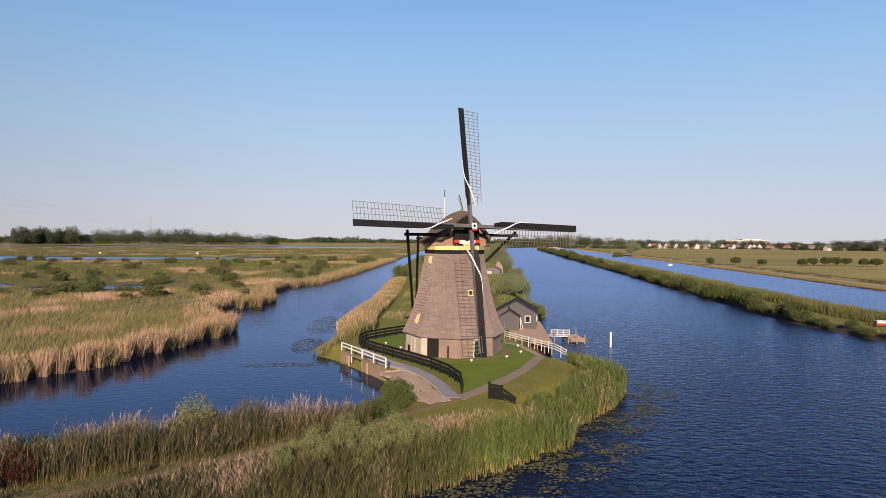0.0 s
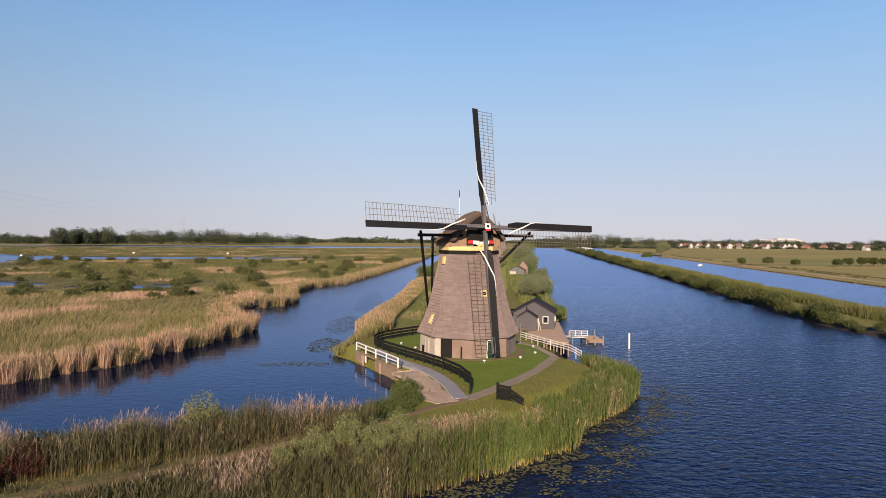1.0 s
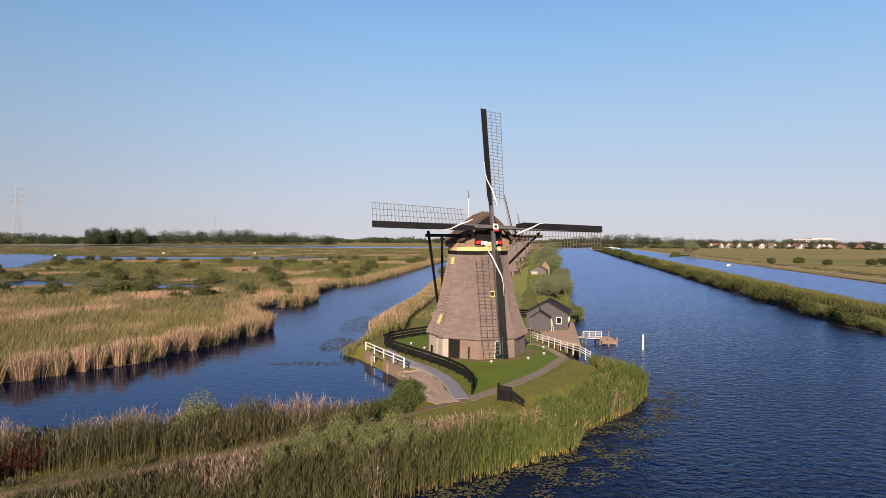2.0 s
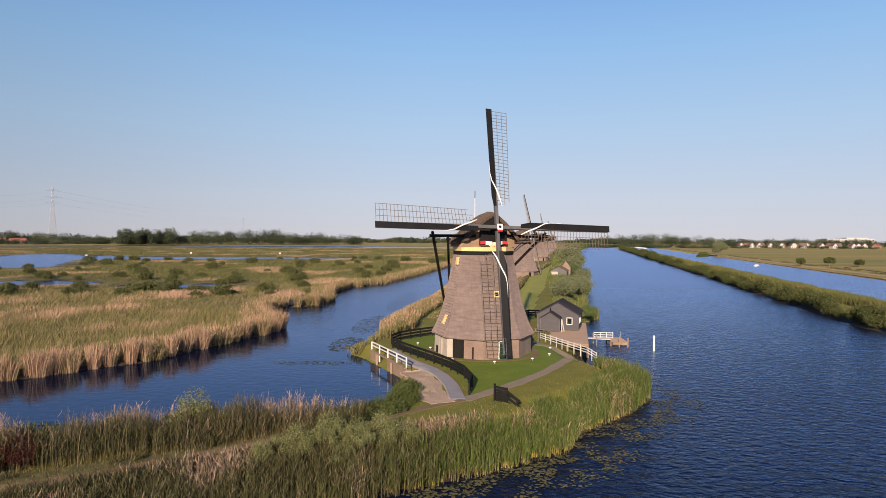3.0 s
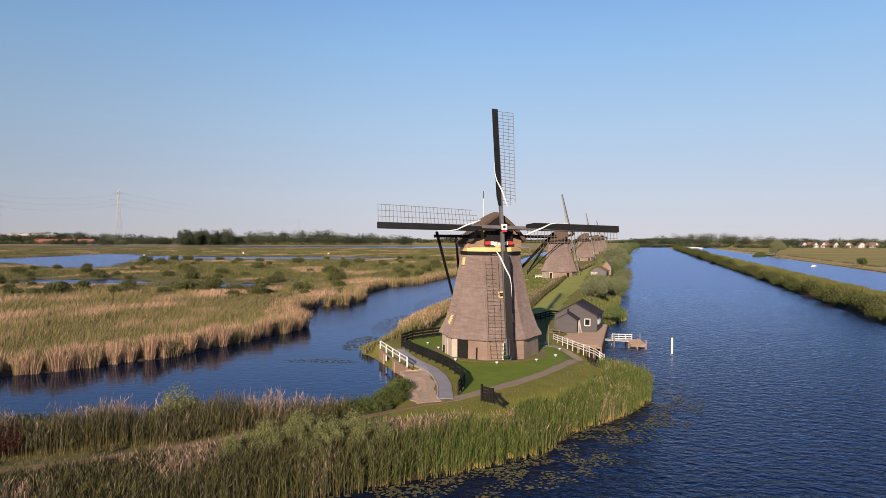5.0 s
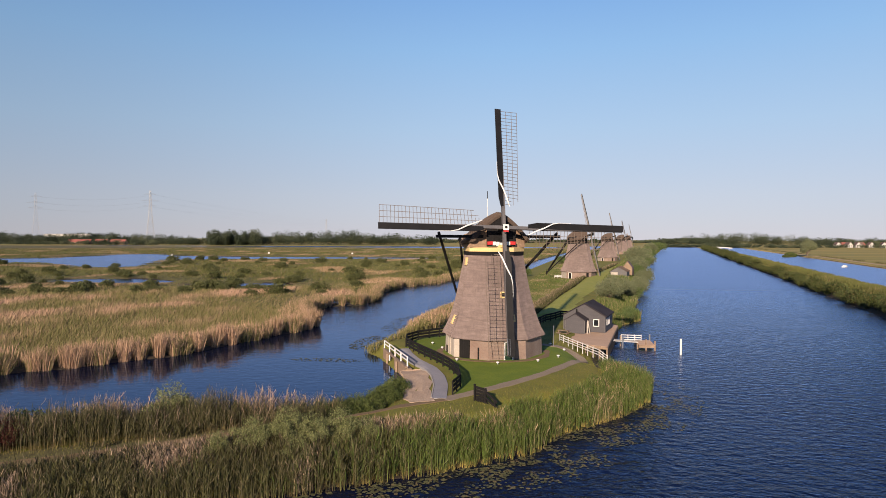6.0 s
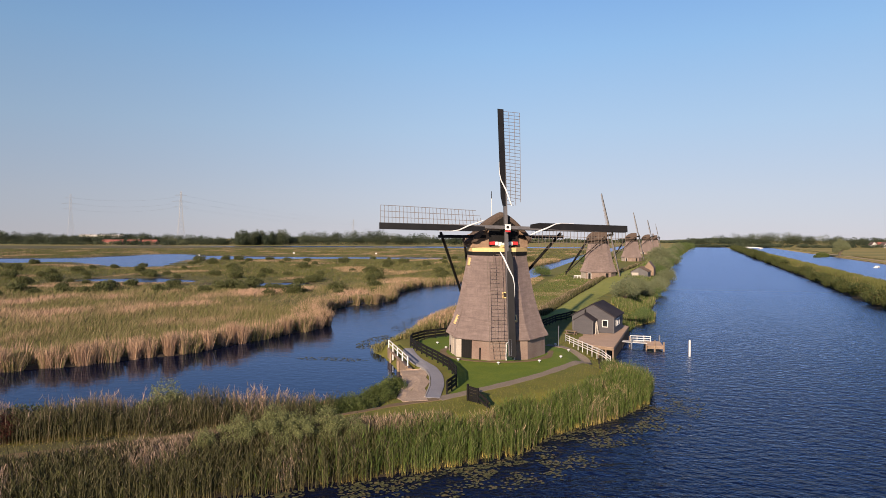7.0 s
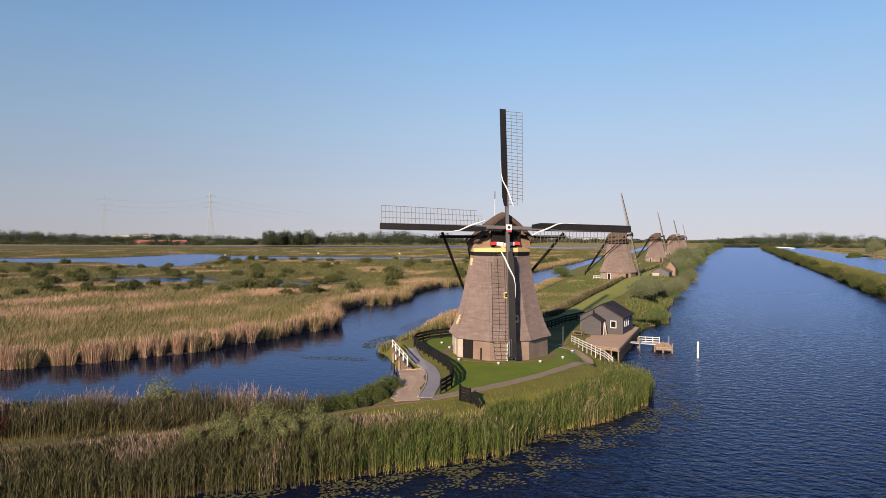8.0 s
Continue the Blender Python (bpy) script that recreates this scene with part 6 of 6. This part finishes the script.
def long_block(name, label, x0, x1, y, h, wall, n_low, raised=True):
    b = thing(name, label, "building", pose((x0 + x1) / 2, y, 0.5))
    w = x1 - x0
    bm = bmesh.new()
    box(bm, w, 30, h, Matrix.Translation((0, 0, h / 2)))
    part("wall", bm, wall, b)
    bm = bmesh.new()
    if raised:
        box(bm, w * 0.45, 24, 3.2, Matrix.Translation((w * 0.15, 0, h + 1.6)))
    else:
        loft(bm, [[Vector((x, y, h + z)) for y, z in ((-15.4, 0.0), (-15.4, 0.5), (0, 1.6), (15.4, 0.5), (15.4, 0.0))] for x in (-w / 2 - 0.4, w / 2 + 0.4)])
    part("roof", bm, wall, b, "raised roof storey" if raised else "low pitched white roof")
    for i in range(n_low):
        for k in range(int(h // 4.5)):
            bm = bmesh.new()
            box(bm, w / n_low * 0.5, 0.2, 1.8, Matrix.Translation((-w / 2 + (i + 0.5) * w / n_low, -15.05, 3 + 4.2 * k)))
            part("window", bm, M["glass"], b)


long_block("apartment_building", "long pale apartment building beyond the trees", 930, 1048, 1720, 18.5, M["render"], 14)
long_block("warehouse", "long white warehouse beyond the trees", -1152, -1031, 1420, 17.8, M["render"], 4, False)


def pylon(x, y, h, turn):
    p = thing("pylon", "steel lattice power pylon beyond the marsh", "pylon", pose(x, y, 0.4, 0, 0, turn), "power pylons")
    half = lambda z: np.interp(z, [0, h * 0.55, h], [h * 0.075, h * 0.028, h * 0.010])
    t = h * 0.0022
    for sx in (-1, 1):
        for sy in (-1, 1):
            bm = bmesh.new()
            for z0, z1 in ((0, h * 0.55), (h * 0.55, h)):
                rod(bm, (sx * half(z0), sy * half(z0), z0), (sx * half(z1), sy * half(z1), z1), t, t, 5)
            part("leg", bm, M["steel"], p)
    zs = np.linspace(0, 1, 13) ** 0.85 * h
    for z0, z1 in zip(zs, zs[1:]):
        bm = bmesh.new()
        for sy in (-1, 1):
            for sx in (-1, 1):
                rod(bm, (sx * half(z0), sy * half(z0), z0), (-sx * half(z1), sy * half(z1), z1), t * 0.6, t * 0.6, 4)
                rod(bm, (sy * half(z0), sx * half(z0), z0), (sy * half(z1), -sx * half(z1), z1), t * 0.6, t * 0.6, 4)
        part("brace", bm, M["steel"], p)
    for z, w in ((h * 0.70, h * 0.13), (h * 0.80, h * 0.16), (h * 0.92, h * 0.11)):
        for sx in (-1, 1):
            bm = bmesh.new()
            rod(bm, (0, 0, z + h * 0.025), (sx * w, 0, z), t * 0.7, t * 0.4, 4)
            rod(bm, (0, 0, z), (sx * w, 0, z), t * 0.7, t * 0.4, 4)
            part("arm", bm, M["steel"], p)
    return p


PYLONS = [(-999, 1200, 102), (-894, 1430, 122), (-997, 3000, 98)]
for px_, py_, ph_ in PYLONS:
    pylon(px_, py_, ph_, 40)
for (x1, y1, h1), (x2, y2, h2) in zip(PYLONS, PYLONS[1:3]):
    for k, s in ((0.92, 9), (0.70, -9), (0.80, 12)):
        bm = bmesh.new()
        pts = []
        for i in range(15):
            t = i / 14
            pts.append(Vector((x1 + (x2 - x1) * t + s, y1 + (y2 - y1) * t, (h1 + (h2 - h1) * t) * k - 36 * t * (1 - t))))
        for p, q in zip(pts, pts[1:]):
            rod(bm, p, q, 0.07, 0.07, 4)
        tagged(new("power_cable", finish(bm, "power_cable", M["steel"])), "thin sagging power cable between the pylons", "cable")

# motor boat on the second canal
boat = thing("boat", "small white motor boat on the second canal", "boat", pose(177, 384, 0.0, 0, 0, -40) @ Matrix.Diagonal((0.9, 0.9, 0.6, 1)))
bm = bmesh.new()
loft(bm, [[Vector((s * wq, yq, zq)) for s, zq in ((-1, 0.75), (-0.8, 0.0), (0.8, 0.0), (1, 0.75))] for yq, wq in ((-3.2, 1.1), (0, 1.25), (2.2, 0.9), (3.6, 0.1))])
part("hull", bm, M["white"], boat, "", 0.03)
bm = bmesh.new()
loft(bm, [[Vector((s * wq, yq, 0.75)) for s in (-1, 1)] + [Vector((s * wq * 0.8, yq, zq)) for s in (1, -1)] for yq, wq, zq in ((-1.6, 0.95, 1.7), (0.8, 0.9, 1.8), (1.6, 0.7, 0.9))])
part("cabin", bm, M["white"], boat, "white cabin")

for off_, wid_, mat_, lab_ in ((9.0, 2.6, M["sand"], "pale farm track along the second canal"), (1.0, 1.2, M["mud"], "dark timber-faced bank edge of the second canal")):
    line_ = [(143 + off_ + float(shear(q)), q) for q in range(130, 760, 14)]
    strip_mesh("path", line_, wid_, 0.06, mat_, lab_, "track", 0.3)

# small sheds by the second mill
hut = thing("hut", "small pale gabled hut on the dike by the far mill", "hut", pose(45.0, 244, 2.0, 0, 0, -14))
bm = bmesh.new()
gable_walls(bm, 3.4, 4.5, 2.6, 2.2)
part("wall", bm, M["wood"], hut)
roof_slabs(hut, 3.4, 4.5, 2.6, 2.2, 0, 0, 0.12, M["roof_brown"], 0.1)
shed2 = thing("shed", "low brown shed with a dark roof by the far mill", "shed", pose(39.5, 231, 2.0, 0, 0, -14))
bm = bmesh.new()
gable_walls(bm, 5.5, 7.0, 1.9, 1.5)
part("wall", bm, M["stock"], shed2)
roof_slabs(shed2, 5.5, 7.0, 1.9, 1.5, 0, 0, 0.3, M["thatch_old"], 0.12)
bm = bmesh.new()
box(bm, 2.2, 0.1, 1.2, Matrix.Translation((1.4, -0.1, 1.0)))
part("door", bm, M["kerb"], shed2, "pale door")

# white footbridge over the end of the second canal
fb = thing("bridge", "low white bridge at the end of the second canal", "bridge", pose(0, 0, 0))
bm = bmesh.new()
rings = []
for i in range(13):
    t = i / 12
    xx, zz = 237 + 43 * t, 1.0 + 1.2 * math.sin(t * math.pi)
    rings.append([Vector((xx, 985, zz)), Vector((xx, 989, zz)), Vector((xx, 989, zz + 1.1)), Vector((xx, 985, zz + 1.1))])
loft(bm, rings)
part("span", bm, M["white"], fb)
for t in (0.08, 0.36, 0.64, 0.92):
    bm = bmesh.new()
    box(bm, 1.0, 3.6, 2.8, Matrix.Translation((237 + 43 * t, 987, 0.0)))
    part("pier", bm, M["white"], fb)

# white marker boards standing at the far pond
for bx, by in ((-192, 484), (-128, 492), (-225, 405)):
    mk = thing("marker_board", "small white marker board on a post in the marsh", "sign", pose(bx, by, 0.6), "marker boards")
    bm = bmesh.new()
    box(bm, 1.3, 0.12, 0.9, Matrix.Translation((0, 0, 2.0)))
    part("board", bm, M["white"], mk)
    bm = bmesh.new()
    rod(bm, (0, 0.1, -0.6), (0, 0.1, 2.6), 0.1, 0.1, 6)
    part("post", bm, M["wood"], mk)
